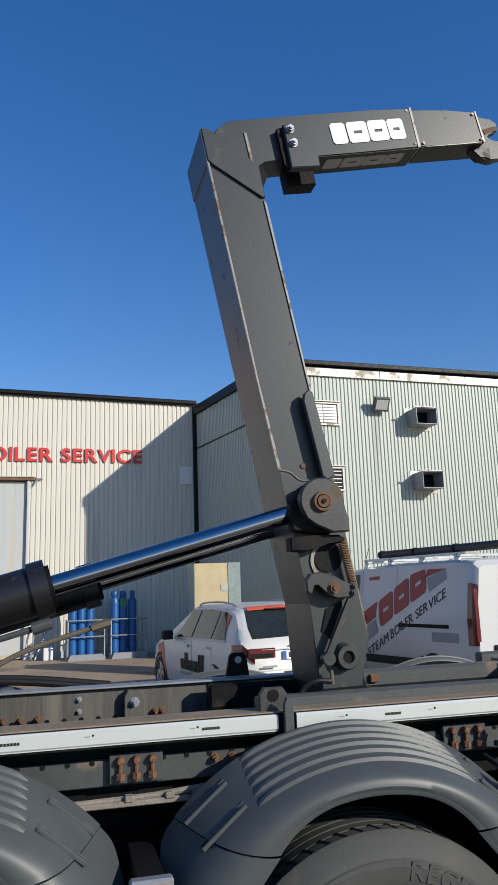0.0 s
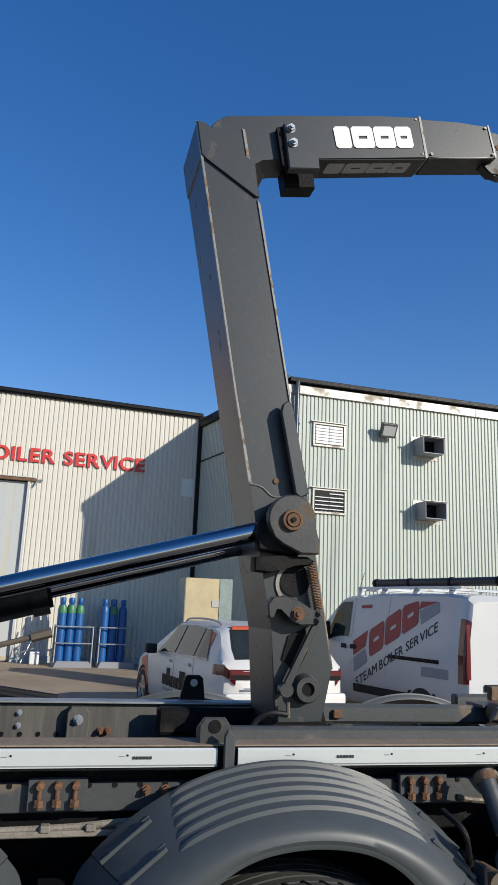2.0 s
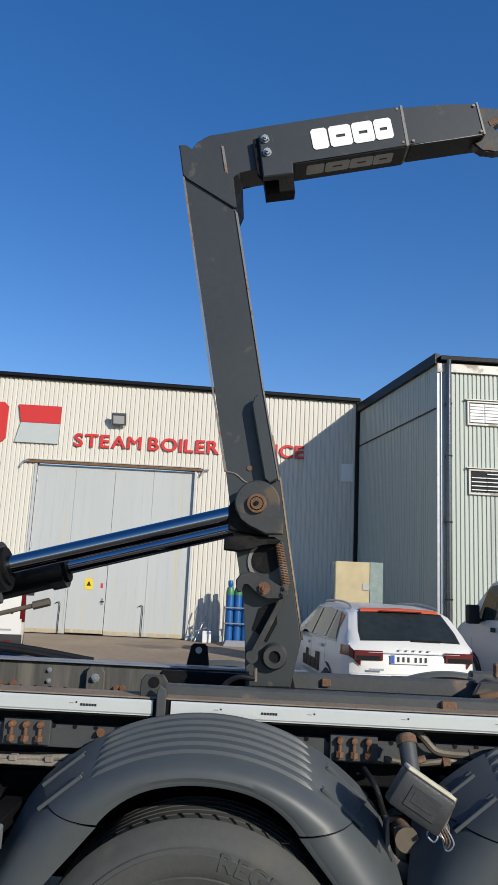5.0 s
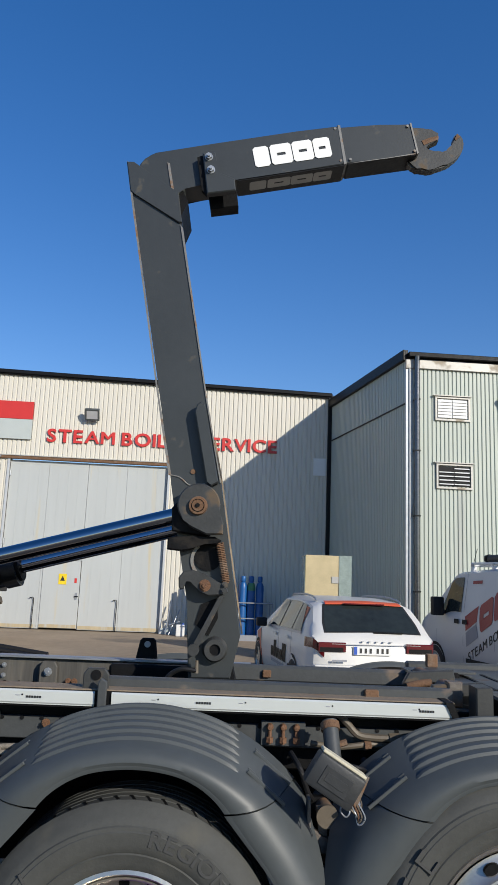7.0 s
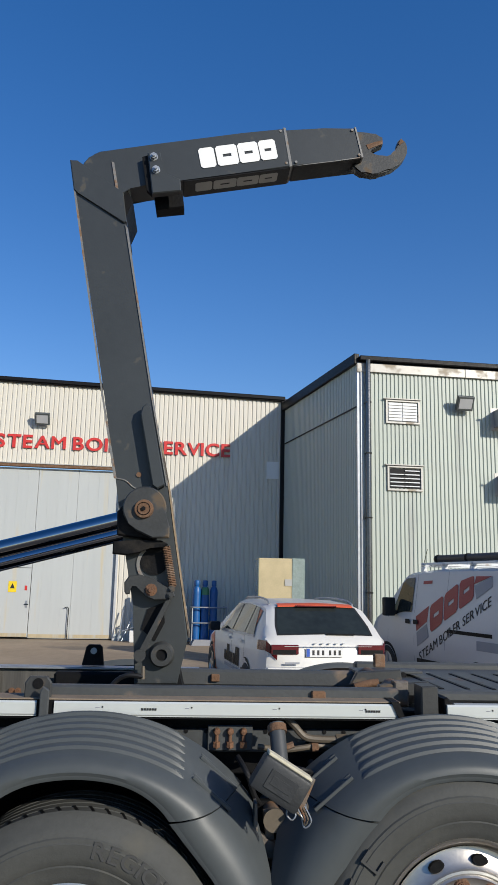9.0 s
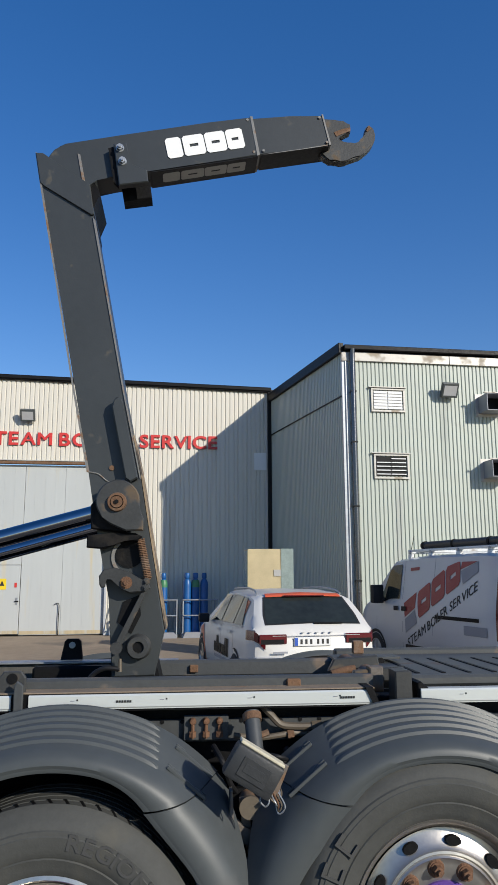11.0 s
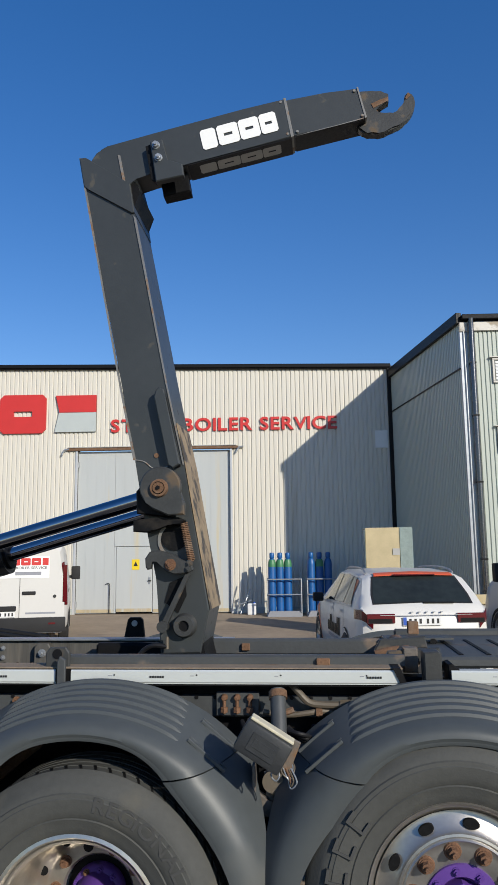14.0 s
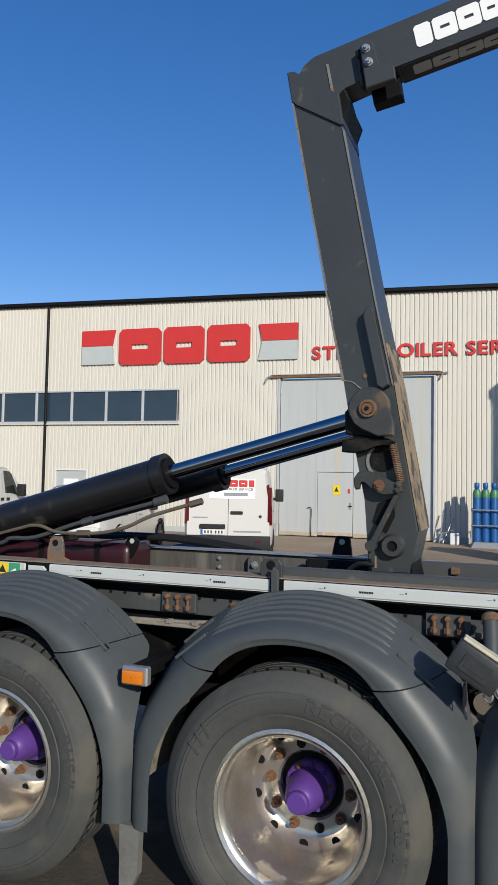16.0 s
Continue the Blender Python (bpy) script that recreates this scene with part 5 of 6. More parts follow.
part("grease_hose", tube([(-0.055, AY0 - 0.03, 1.37), (-0.12, AY0 - 0.03, 1.375), (-0.17, AY0 - 0.02, 1.35), (-0.20, AY0 - 0.02, 1.31)], 0.011, 8), M_HOSE, lift, smooth=True)
part("foot_plate", prism([(-0.11, 1.20), (0.15, 1.20), (0.10, 1.40), (-0.09, 1.40)], AY0 + 0.02, AY1 - 0.03), M_DARK, lift)
part("hinge_beam", box(-0.2, 0.2, 0.25, 1.0, 1.15, 1.28, 0.01), M_DARK, lift)
# jib
JY0, JY1 = AY0 + 0.006, AY0 + 0.165
jib = part("jib", prism([(-0.495, 3.80), (-0.471, 3.849), (-0.45, 3.875), (-0.423, 3.899), (-0.396, 3.914), (-0.113, 3.975), (0.32, 4.069), (0.538, 4.113), (0.572, 3.898),
                         (0.296, 3.84), (0.019, 3.781), (-0.162, 3.741), (-0.238, 3.724), (-0.256, 3.704), (-0.27, 3.688), (-0.34, 3.66)], JY0, JY1, 0.005), M_STEEL, lift, "charcoal jib")
part("jib_web", prism([(-0.50, 3.82), (-0.43, 3.88), (-0.30, 3.90), (-0.25, 3.72), (-0.22, 3.66), (-0.26, 3.55), (-0.40, 3.60)], JY0 + 0.02, AY1 - 0.03), M_DARK, jib)
part("jib_nose", prism([(0.54, 4.107), (0.749, 4.133), (0.916, 4.147), (0.954, 3.979), (0.764, 3.941), (0.576, 3.903)], JY0 + 0.005, JY1 - 0.006, 0.004), M_STEEL, jib)
part("seam_band", prism([(0.532, 4.116), (0.546, 4.116), (0.584, 3.899), (0.569, 3.894)], JY0 - 0.0025, JY1 + 0.002, 0.0015), M_EDGE, jib, "scraped weld band")
part("nose_plate", prism([(0.910, 4.150), (0.918, 4.150), (0.957, 3.980), (0.948, 3.976)], JY0 + 0.001, JY1 - 0.002), M_EDGE, jib)
part("edge_wear", prism([(0.60, 3.9045), (0.66, 3.9165), (0.80, 3.9445), (0.94, 3.9745), (0.94, 3.9795), (0.80, 3.9475), (0.66, 3.9195)], JY0 + 0.0035, JY0 + 0.007), M_EDGE, jib)
part("weld_strip", prism([(-0.335, 3.857), (-0.322, 3.853), (-0.291, 3.698), (-0.305, 3.700)], JY0 - 0.005, JY0 + 0.004), M_EDGE, jib)
for x, z in ((0.553, 3.915), (0.603, 3.925), (0.935, 3.99), (0.520, 4.095), (0.898, 4.13)):
    part("rivet", cyl((x, JY0 - 0.003, z), (x, JY0 + 0.006, z), 0.007, seg=10), M_EDGE, jib)
hook = part("hook", prism([(0.90, 4.155), (0.936, 4.165), (0.997, 4.164), (1.037, 4.155), (1.076, 4.141), (1.076, 4.096), (1.051, 4.086), (1.014, 4.070), (0.998, 4.050), (1.014, 4.034),
                           (1.034, 4.026), (1.057, 4.022), (1.078, 4.023), (1.096, 4.028), (1.116, 4.037), (1.133, 4.048), (1.149, 4.063), (1.160, 4.080), (1.164, 4.093), (1.156, 4.103), (1.159, 4.124),
                           (1.175, 4.141), (1.196, 4.129), (1.205, 4.112), (1.210, 4.085), (1.207, 4.057), (1.199, 4.035), (1.188, 4.016), (1.170, 3.995), (1.148, 3.977), (1.123, 3.959), (1.095, 3.943),
                           (1.049, 3.927), (1.018, 3.921), (0.989, 3.920), (0.960, 3.926), (0.934, 3.936), (0.915, 3.955), (0.90, 3.99)], JY0 + 0.055, JY1 - 0.045, 0.008, seg=2), M_STEEL_WORN, lift, "worn lifting hook with a rusty throat")
part("throat_wear", revolve([(0.078, -0.014), (0.082, -0.014), (0.082, 0.014), (0.078, 0.014)], 24, centre=(1.082, JY0 + 0.085, 4.100), a0=165, a1=350), M_RUST, hook)
part("horn_wear", prism([(0.997, 4.060), (1.018, 4.071), (1.051, 4.087), (1.074, 4.097), (1.074, 4.118), (1.03, 4.105), (0.985, 4.085)], JY0 + 0.052, JY0 + 0.056), M_RUST, hook)
part("tip_wear", prism([(1.160, 4.105), (1.166, 4.096), (1.188, 4.118), (1.176, 4.136)], JY0 + 0.052, JY0 + 0.056), M_RUST, hook)
clamp = part("jib_clamp", prism([(-0.155, 3.892), (-0.091, 3.902), (-0.068, 3.782), (0.014, 3.760), (0.022, 3.696), (-0.122, 3.671)], JY0 - 0.05, JY0 - 0.004, 0.005), M_STEEL, lift, "bolted clamp bracket")
part("clamp_side", prism([(-0.182, 3.878), (-0.155, 3.889), (-0.122, 3.671), (-0.15, 3.70)], JY0 - 0.03, JY0 - 0.004), M_DARK, clamp)
for x, z in ((-0.122, 3.869), (-0.108, 3.799)):
    nut(clamp, x, JY0 - 0.05, z, 0.017, 0.018, M_GALV, "bolt", x)
part("stop_block", prism([(-0.122, 3.74), (0.02, 3.775), (0.026, 3.74), (0.037, 3.669), (-0.105, 3.644)], JY0 + 0.06, JY1 - 0.01, 0.005), M_DARK, clamp)
# maker's mark as plain blocks, on the side and again on the underside
slope = math.atan2(3.933 - 3.850, 0.513 - 0.128)
sx = Matrix.Translation((0.118, JY0 - 0.001, 3.852)) @ Matrix.Rotation(-slope, 4, "Y")
mark = [(0.0, 0.080, False), (0.088, 0.110, True), (0.203, 0.105, True), (0.313, 0.088, True)]
for x, w, cut in mark:
    bm = logo_block(w, 0.112, 0.003, cut, 0.2)
    bmesh.ops.translate(bm, vec=(x, 0, 0), verts=bm.verts[:])
    part("mark_block", bm, M_LOGO, jib, "white vinyl block", m=sx)
# black sheets and dimmed blocks paint in the shade below the jib
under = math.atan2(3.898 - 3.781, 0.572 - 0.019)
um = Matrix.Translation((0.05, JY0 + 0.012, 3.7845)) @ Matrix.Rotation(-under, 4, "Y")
part("under_plate", box(-0.02, 0.535, -0.008, 0.148, -0.003, 0.0), M_UNDER_SHADE, jib, m=um)
part("nose_underside", box(0, 0.36, 0, 0.143, -0.004, -0.001), M_UNDER_SHADE, jib, m=Matrix.Translation((0.592, JY0 + 0.008, 3.9055)) @ Matrix.Rotation(-math.atan2(3.979 - 3.903, 0.954 - 0.576), 4, "Y"))
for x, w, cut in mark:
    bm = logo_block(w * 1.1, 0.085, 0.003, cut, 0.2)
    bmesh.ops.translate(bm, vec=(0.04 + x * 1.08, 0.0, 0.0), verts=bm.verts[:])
    part("mark_block", bm, M_LOGO_SHADED, jib, "vinyl block dimmed for shade", m=um @ Matrix.Translation((0, 0.022, -0.0032)) @ Matrix.Rotation(radians(-90), 4, "X"))

# ---- vehicles ----
def interp(xs, ys, x):
    return float(np.interp(x, xs, ys))


class Shell:
    """A vehicle's skin: u runs from the tail (0) to the nose, v from the sill (0) over the side to the roof's middle (7)."""

    def __init__(self, length, half, top, belt, bottom=0.22, lean=0.33, shoulder=0.0):
        self.length, self.half, self.top, self.belt, self.bottom, self.lean = length, half, top, belt, bottom, lean

    def ring(self, u):
        w = interp(*self.half, u)
        zt = interp(*self.top, u)
        zb = min(interp(*self.belt, u), zt - 0.03)
        b = self.bottom
        wr = w - 0.02 - self.lean * (zt - zb)
        return [(0, b), (w * 0.9, b), (w * 0.985, b + 0.14), (w, b + 0.42), (w * 0.985, zb), (wr, zt - 0.05), (wr - 0.10, zt - 0.005), (0, zt + 0.015)]

    def at(self, u, v):
        r = self.ring(u)
        i = min(int(v), 6)
        t = v - i
        return Vector((r[i][0] + (r[i + 1][0] - r[i][0]) * t, self.length - u, 0)) * 0 + Vector((r[i][0] * (1 - t) + r[i + 1][0] * t, u, r[i][1] * (1 - t) + r[i + 1][1] * t))

    def body(self, n=60):
        bm = bmesh.new()
        us = [self.length * i / n for i in range(n + 1)]
        vs = [0, 1, 2, 3, 3.5, 4, 4.5, 5, 5.5, 6, 6.5, 7]
        rows = []
        for u in us:
            right = [self.at(u, v) for v in vs]
            left = [Vector((-p.x, p.y, p.z)) for p in right[1:-1]][::-1]
            rows.append([bm.verts.new(p) for p in right + left])
        k = len(rows[0])
        for p, q in zip(rows, rows[1:]):
            for j in range(k):
                bm.faces.new((p[j], p[(j + 1) % k], q[(j + 1) % k], q[j]))
        bm.faces.new(rows[0][::-1])
        bm.faces.new(rows[-1])
        return bm

    def patch(self, u0, u1, v0, v1, side=1, off=0.006, nu=8, nv=4, skew0=0.0, skew1=0.0, thick=0.006):
        """A panel lying on the skin; skew moves its upper corners along u."""
        bm = bmesh.new()
        rows = []
        for i in range(nu + 1):
            row = []
            for j in range(nv + 1):
                t = j / nv
                a, b = u0 + skew0 * t, u1 + skew1 * t
                u, v = a + (b - a) * i / nu, v0 + (v1 - v0) * t
                p, pu, pv = self.at(u, v), self.at(u + 0.01, v), self.at(u, v + 0.01)
                nrm = (pv - p).cross(pu - p)
                nrm = nrm.normalized() if nrm.length > 1e-9 else Vector((1, 0, 0))
                if nrm.x < -0.01 or (abs(nrm.x) < 0.2 and nrm.z < 0 and v > 4):
                    nrm = -nrm
                p = p + nrm * off
                row.append(bm.verts.new((p.x * side, p.y, p.z)))
            rows.append(row)
        for p, q in zip(rows, rows[1:]):
            for j in range(nv):
                bm.faces.new((p[j], q[j], q[j + 1], p[j + 1]))
        return bm

    def over(self, u0, u1, v0, off=0.006, nu=6):
        """A panel across the vehicle from side to side, above v0."""
        bm = bmesh.new()
        rows = []
        for i in range(nu + 1):
            u = u0 + (u1 - u0) * i / nu
            row = []
            for j in range(9):
                s = j / 4 - 1
                v = 7 - (7 - v0) * abs(s)
                p = self.at(u, v)
                d = self.at(u + 0.01, 7) - self.at(u - 0.01, 7)
                nrm = Vector((0, -d.z, d.y)).normalized()
                if nrm.z < 0:
                    nrm = -nrm
                p = p + nrm * off
                row.append(bm.verts.new((math.copysign(p.x, s) if s else 0, p.y, p.z)))
            rows.append(row)
        for p, q in zip(rows, rows[1:]):
            for j in range(8):
                bm.faces.new((p[j], p[j + 1], q[j + 1], q[j]))
        return bm


def car_wheel(parent, x, y, r, side, rim_mat):
    m = Matrix.Translation((x, y, r)) @ Matrix.Rotation(radians(90) * side, 4, "Z")
    prof = [(r * 0.64, 0.02), (r * 0.68, 0.0), (r * 0.9, -0.004), (r * 0.97, 0.012), (r, 0.04), (r, 0.19), (r * 0.95, 0.21), (r * 0.6, 0.21)]
    w = part("wheel", revolve(prof, 40), M_CARTYRE, parent, "", True, m)
    part("rim_back", revolve([(r * 0.66, 0.05), (0, 0.06)], 32), M_DARK, w)
    rim = part("rim", revolve([(r * 0.66, 0.012), (r * 0.69, 0.004), (r * 0.64, 0.0), (r * 0.61, 0.03)], 40), rim_mat, w, smooth=True)
    for i in range(5):
        a = 2 * math.pi * i / 5
        bm = prism([(-0.035, 0.0), (0.035, 0.0), (0.022, r * 0.63), (-0.022, r * 0.63)], 0.008, 0.035, 0.006)
        part("spoke", bm, rim_mat, w, m=Matrix.Rotation(a, 4, "Y"))
    part("arch", revolve([(r * 1.02, 0.004), (r * 1.18, 0.004)], 24, a0=-8, a1=188), M_PLASTIC, parent, m=m @ Matrix.Translation((0, 0.004, 0)))
    return w


def number_plate(parent, x, y, z, w=0.52, h=0.115):
    pl = part("number_plate", box(x - w / 2, x + w / 2, y - 0.012, y, z - h / 2, z + h / 2, 0.004), M_WHITE, parent)
    part("plate_band", box(x - w / 2 + 0.006, x - w / 2 + 0.05, y - 0.015, y - 0.012, z - h / 2 + 0.006, z + h / 2 - 0.006), M_EUBLUE, pl)
    for i in range(6):
        xx = x - 0.175 + 0.068 * i + (0.03 if i > 2 else 0)
        part("plate_bar", box(xx, xx + 0.032, y - 0.014, y - 0.012, z - 0.032, z + 0.032), M_INK, pl)


# white estate car with its tail to the truck
ESTATE = Shell(4.8, ([0, 0.06, 0.3, 1.0, 3.6, 4.3, 4.65, 4.8], [0.72, 0.84, 0.90, 0.93, 0.93, 0.90, 0.78, 0.55]),
               ([0, 0.03, 0.10, 0.62, 0.9, 1.6, 2.5, 3.55, 4.2, 4.7, 4.8], [0.90, 1.02, 1.08, 1.47, 1.51, 1.545, 1.53, 1.06, 0.95, 0.80, 0.60]),
               ([0, 1, 3.5, 4.8], [1.05, 1.03, 0.98, 0.7]), 0.2, 0.40)


def estate_car(m, detailed, paint, label):
    car = thing("estate_car", label, "car", m, "parked vehicles")
    S = ESTATE
    body = part("body", S.body(), paint, car, smooth=True)
    bump = part("rear_bumper", box(-0.86, 0.86, -0.055, 0.10, 0.22, 0.70, 0.04, seg=2), paint, car, smooth=True)
    part("valance", box(-0.74, 0.74, -0.064, 0.02, 0.22, 0.40, 0.012), M_PLASTIC, bump)
    part("window_seal", S.over(0.125, 0.605, 6.04, 0.003), M_PLASTIC, car)
    part("rear_window", S.over(0.14, 0.60, 6.08), M_CARGLASS, car, "dark tinted rear window")
    part("windscreen", S.over(2.62, 3.48, 6.0), M_CARGLASS, car)
    part("roof_spoiler", S.over(0.585, 0.73, 6.1, 0.022), M_ORANGE if detailed else paint, car, "red-orange tailgate spoiler" if detailed else "")
    if detailed:
        part("brake_light", box(-0.30, 0.30, 0.53, 0.60, 1.468, 1.486, 0.004), M_TAIL, car)
    for s in (1, -1):
        for a, b, k0, k1 in ((0.62, 1.12, 0.28, 0.0), (1.17, 2.02, 0.0, -0.02), (2.09, 3.02, -0.02, -0.52)):
            part("side_window", S.patch(a, b, 4.08, 4.94, s, 0.016, skew0=k0, skew1=k1), M_CARGLASS, car)
        part("window_trim", S.patch(0.58, 3.12, 4.0, 4.07, s, 0.008), M_GALV, car)
        tl = part("tail_light", S.patch(0.0, 0.36, 3.66, 3.96, s, 0.012), M_TAIL, car)
        part("tail_strip", box(min(s * 0.42, s * 0.80), max(s * 0.42, s * 0.80), -0.022, 0.03, 0.86, 0.985, 0.008), M_TAIL, tl)
        part("lamp_shade", box(min(s * 0.46, s * 0.78), max(s * 0.46, s * 0.78), -0.027, -0.02, 0.865, 0.92), M_DARK, tl)
        part("door_line", S.patch(1.12, 1.13, 2.2, 4.0, s, 0.004), M_DARK, car)
        part("door_line", S.patch(2.05, 2.06, 1.6, 4.0, s, 0.004), M_DARK, car)
        part("sill", S.patch(0.95, 3.7, 1.1, 1.9, s, 0.006), M_PLASTIC if not detailed else paint, car)
        for u in (1.25, 2.2):
            part("door_handle", S.patch(u, u + 0.2, 3.72, 3.84, s, 0.03), paint, car)
        part("roof_rail", tube([(s * 0.64, 0.80, 1.495), (s * 0.63, 0.95, 1.54), (s * 0.62, 1.3, 1.568), (s * 0.62, 1.8, 1.572), (s * 0.60, 2.4, 1.552), (s * 0.60, 2.55, 1.51)], 0.015, 8), M_GALV, car, "silver roof rail", True)
        mir = part("wing_mirror", box(min(s * 0.95, s * 1.13), max(s * 0.95, s * 1.13), 2.92, 3.06, 0.98, 1.13, 0.03, seg=2), M_PLASTIC, car, smooth=True)
        for y in (1.0, 3.85):
            car_wheel(car, s * 0.935, y, 0.335, s, M_RIM2)
    if detailed:
        part("flash", S.patch(3.35, 3.55, 1.3, 3.9, -1, 0.007, skew0=0.3, skew1=0.55), M_ORANGE, car, "red-orange door flash")
        part("flash", S.patch(0.72, 0.95, 4.1, 4.9, -1, 0.010), M_ORANGE, car)
        for i, (a, w, hh) in enumerate(((1.45, 0.16, 0.78), (1.63, 0.08, 0.78), (1.74, 0.15, 0.5), (1.92, 0.06, 0.5), (2.02, 0.17, 0.5), (2.22, 0.17, 0.78), (2.42, 0.18, 0.5))):
            part("mark_block", S.patch(a, a + w, 2.75, 2.75 + hh * 0.95, -1, 0.009, 2, 2), M_DARK, car)
        part("mark_line", S.patch(1.5, 2.6, 2.45, 2.62, -1, 0.009), M_VINYLGREY, car)
        number_plate(car, -0.06, -0.016, 0.885)
        part("crease", box(-0.62, 0.62, -0.026, 0.0, 0.962, 0.967, 0.002), M_CARWHITE, car)
        for k in range(5):
            part("badge", box(-0.20 + 0.10 * k, -0.17 + 0.10 * k, -0.005, 0.03, 0.995, 1.006), M_GALV, car)
        part("badge", box(-0.62, -0.42, -0.06, -0.053, 0.74, 0.765), M_VINYLGREY, car)
        part("print_line", box(-0.32, 0.36, -0.058, -0.054, 0.655, 0.685), M_INK, car)
        part("wiper", box(0.0, 0.42, 0.10, 0.13, 1.105, 1.125, 0.004), M_DARK, car)
    return car


estate_car(Matrix.Translation((2.72, 8.92, 0)) @ Matrix.Rotation(radians(4.4), 4, "Z"), True, M_CARWHITE, "white estate car with red-orange flashes and dark tail glass")
estate_car(Matrix.Translation((-7.93, 12.85, 0)) @ Matrix.Rotation(radians(5.7), 4, "Z"), False, M_CARWHITE, "plain white estate car parked beside a van")

VAN = Shell(4.95, ([0, 0.05, 0.3, 3.5, 4.4, 4.8, 4.95], [0.90, 0.955, 0.98, 0.98, 0.95, 0.84, 0.62]),
            ([0, 0.02, 0.08, 0.5, 2.2, 3.25, 4.15, 4.7, 4.9, 4.95], [1.95, 2.0, 2.03, 2.06, 2.06, 2.0, 1.30, 1.10, 0.92, 0.70]),
            ([0, 3.2, 4.2, 4.95], [1.22, 1.22, 1.12, 0.7]), 0.24, 0.14)


def panel_van(m, label, paint, sides=(), rear=False, rack=False):
    van = thing("panel_van", label, "van", m, "parked vehicles")
    S = VAN
    part("body", S.body(), paint, van, smooth=True)
    part("windscreen", S.over(3.30, 4.08, 6.0), M_CARGLASS, van)
    bump = part("rear_bumper", box(-0.93, 0.93, -0.07, 0.06, 0.26, 0.56, 0.03, seg=2), M_PLASTIC, van, "black plastic bumper", True)
    for s in (1, -1):
        part("reflector", box(s * 0.66 - 0.07, s * 0.66 + 0.07, -0.075, -0.069, 0.42, 0.455), M_TAIL, bump)
        part("side_window", S.patch(2.95, 3.78, 4.12, 4.92, s, 0.014, skew0=0.0, skew1=-0.40), M_CARGLASS, van)
        part("tail_light", S.patch(0.0, 0.15, 3.25, 4.62, s, 0.010), M_TAIL, van)
        part("tail_light_back", box(min(s * 0.86, s * 0.945), max(s * 0.86, s * 0.945), -0.012, 0.01, 0.86, 1.62, 0.008), M_TAIL, van)
        for u in (1.85, 2.85, 3.85):
            part("door_line", S.patch(u, u + 0.012, 1.6, 5.0, s, 0.003), M_VINYLGREY, van)
        part("slide_rail", S.patch(0.55, 1.78, 3.66, 3.76, s, 0.005), M_DARK, van)
        part("rub_strip", S.patch(1.2, 2.75, 2.15, 2.62, s, 0.014), M_PLASTIC, van)
        for u in (2.70, 2.98):
            part("door_handle", S.patch(u, u + 0.16, 3.80, 3.94, s, 0.022), M_PLASTIC, van)
        part("mirror_arm", box(min(s * 0.95, s * 1.02), max(s * 0.95, s * 1.02), 3.50, 3.58, 1.25, 1.32), M_PLASTIC, van)
        part("wing_mirror", box(min(s * 1.0, s * 1.22), max(s * 1.0, s * 1.22), 3.46, 3.60, 1.22, 1.55, 0.03, seg=2), M_PLASTIC, van, smooth=True)
        for y in (0.95, 3.88):
            car_wheel(van, s * 0.985, y, 0.34, s, M_GALV)
    part("door_gap", box(-0.005, 0.005, -0.004, 0.02, 0.56, 1.97), M_DARK, van)
    part("door_handle", box(0.05, 0.32, -0.03, 0.0, 1.02, 1.09, 0.01), M_PLASTIC, van)
    part("plate_hood", box(-0.62, 0.0 - 0.06, -0.05, 0.0, 0.70, 0.80, 0.012), M_PLASTIC, van)
    number_plate(van, -0.34, -0.012, 0.63)
    if rear:
        part("panel_sheet", box(-0.42, 0.58, -0.008, -0.002, 1.36, 1.80), M_LOGO, van)
        for k in range(3):
            bm = logo_block(0.19, 0.15, 0.004, True, 0.16)
            part("mark_block", bm, M_RED, van, m=Matrix.Translation((-0.20 + 0.21 * k, -0.009, 1.62)))
        part("mark_line", box(0.44, 0.56, -0.013, -0.008, 1.62, 1.77), M_RED, van)
        ls, width = letters("STEAM BOILER SERVICE", 0.055, 0.003, 0.01)
        for bm, x in ls:
            for v in bm.verts:
                v.co.x = -0.38 + (x + v.co.x) * 0.92 / width
            part("letter", bm, M_INK, van, m=Matrix.Translation((0, -0.011, 1.545)))
        part("print_line", box(-0.1, 0.42, -0.012, -0.008, 1.42, 1.49), M_VINYLGREY, van)
        part("print_line", box(0.12, 0.72, -0.006, -0.002, 0.63, 0.665), M_VINYLGREY, van)
        part("badge", box(-0.78, -0.45, -0.006, -0.002, 0.93, 0.955), M_VINYLGREY, van)
        part("badge", cyl((0.70, -0.008, 0.98), (0.70, 0.0, 0.98), 0.035, seg=18), M_INK, van)
    for s in sides:
        # slanting mark: flag, three blocks, flag, and the words below it
        base = Matrix(((0, s * 1.0, 0, s * 0.987), (-s * -1.0, 0, 0, 0), (0, 0, 1, 0), (0, 0, 0, 1)))
        tilt = radians(26)

        def lay(bm, u, z, material, label=""):
            # local x runs along the side as read from outside, y is depth
            for v in bm.verts:
                x, y, zz = v.co
                a, b = x * math.cos(tilt) - zz * math.sin(tilt) * 0.25, zz + x * math.sin(tilt)
                uu = u - a if s < 0 else u + a
                hz = min(z + b, 1.93)
                p = S.at(max(0.02, min(4.9, uu)), 3 + max(0, min(0.98, (hz - 0.66) / 0.56)) if hz < 1.21 else 4 + min(0.95, (hz - 1.22) / 0.79))
                v.co = Vector((s * (p.x + 0.006 - y), uu, hz))
            return part("mark_block" if material is not M_INK else "letter", bm, material, van, label)
        u0 = 2.76 if s < 0 else 0.35
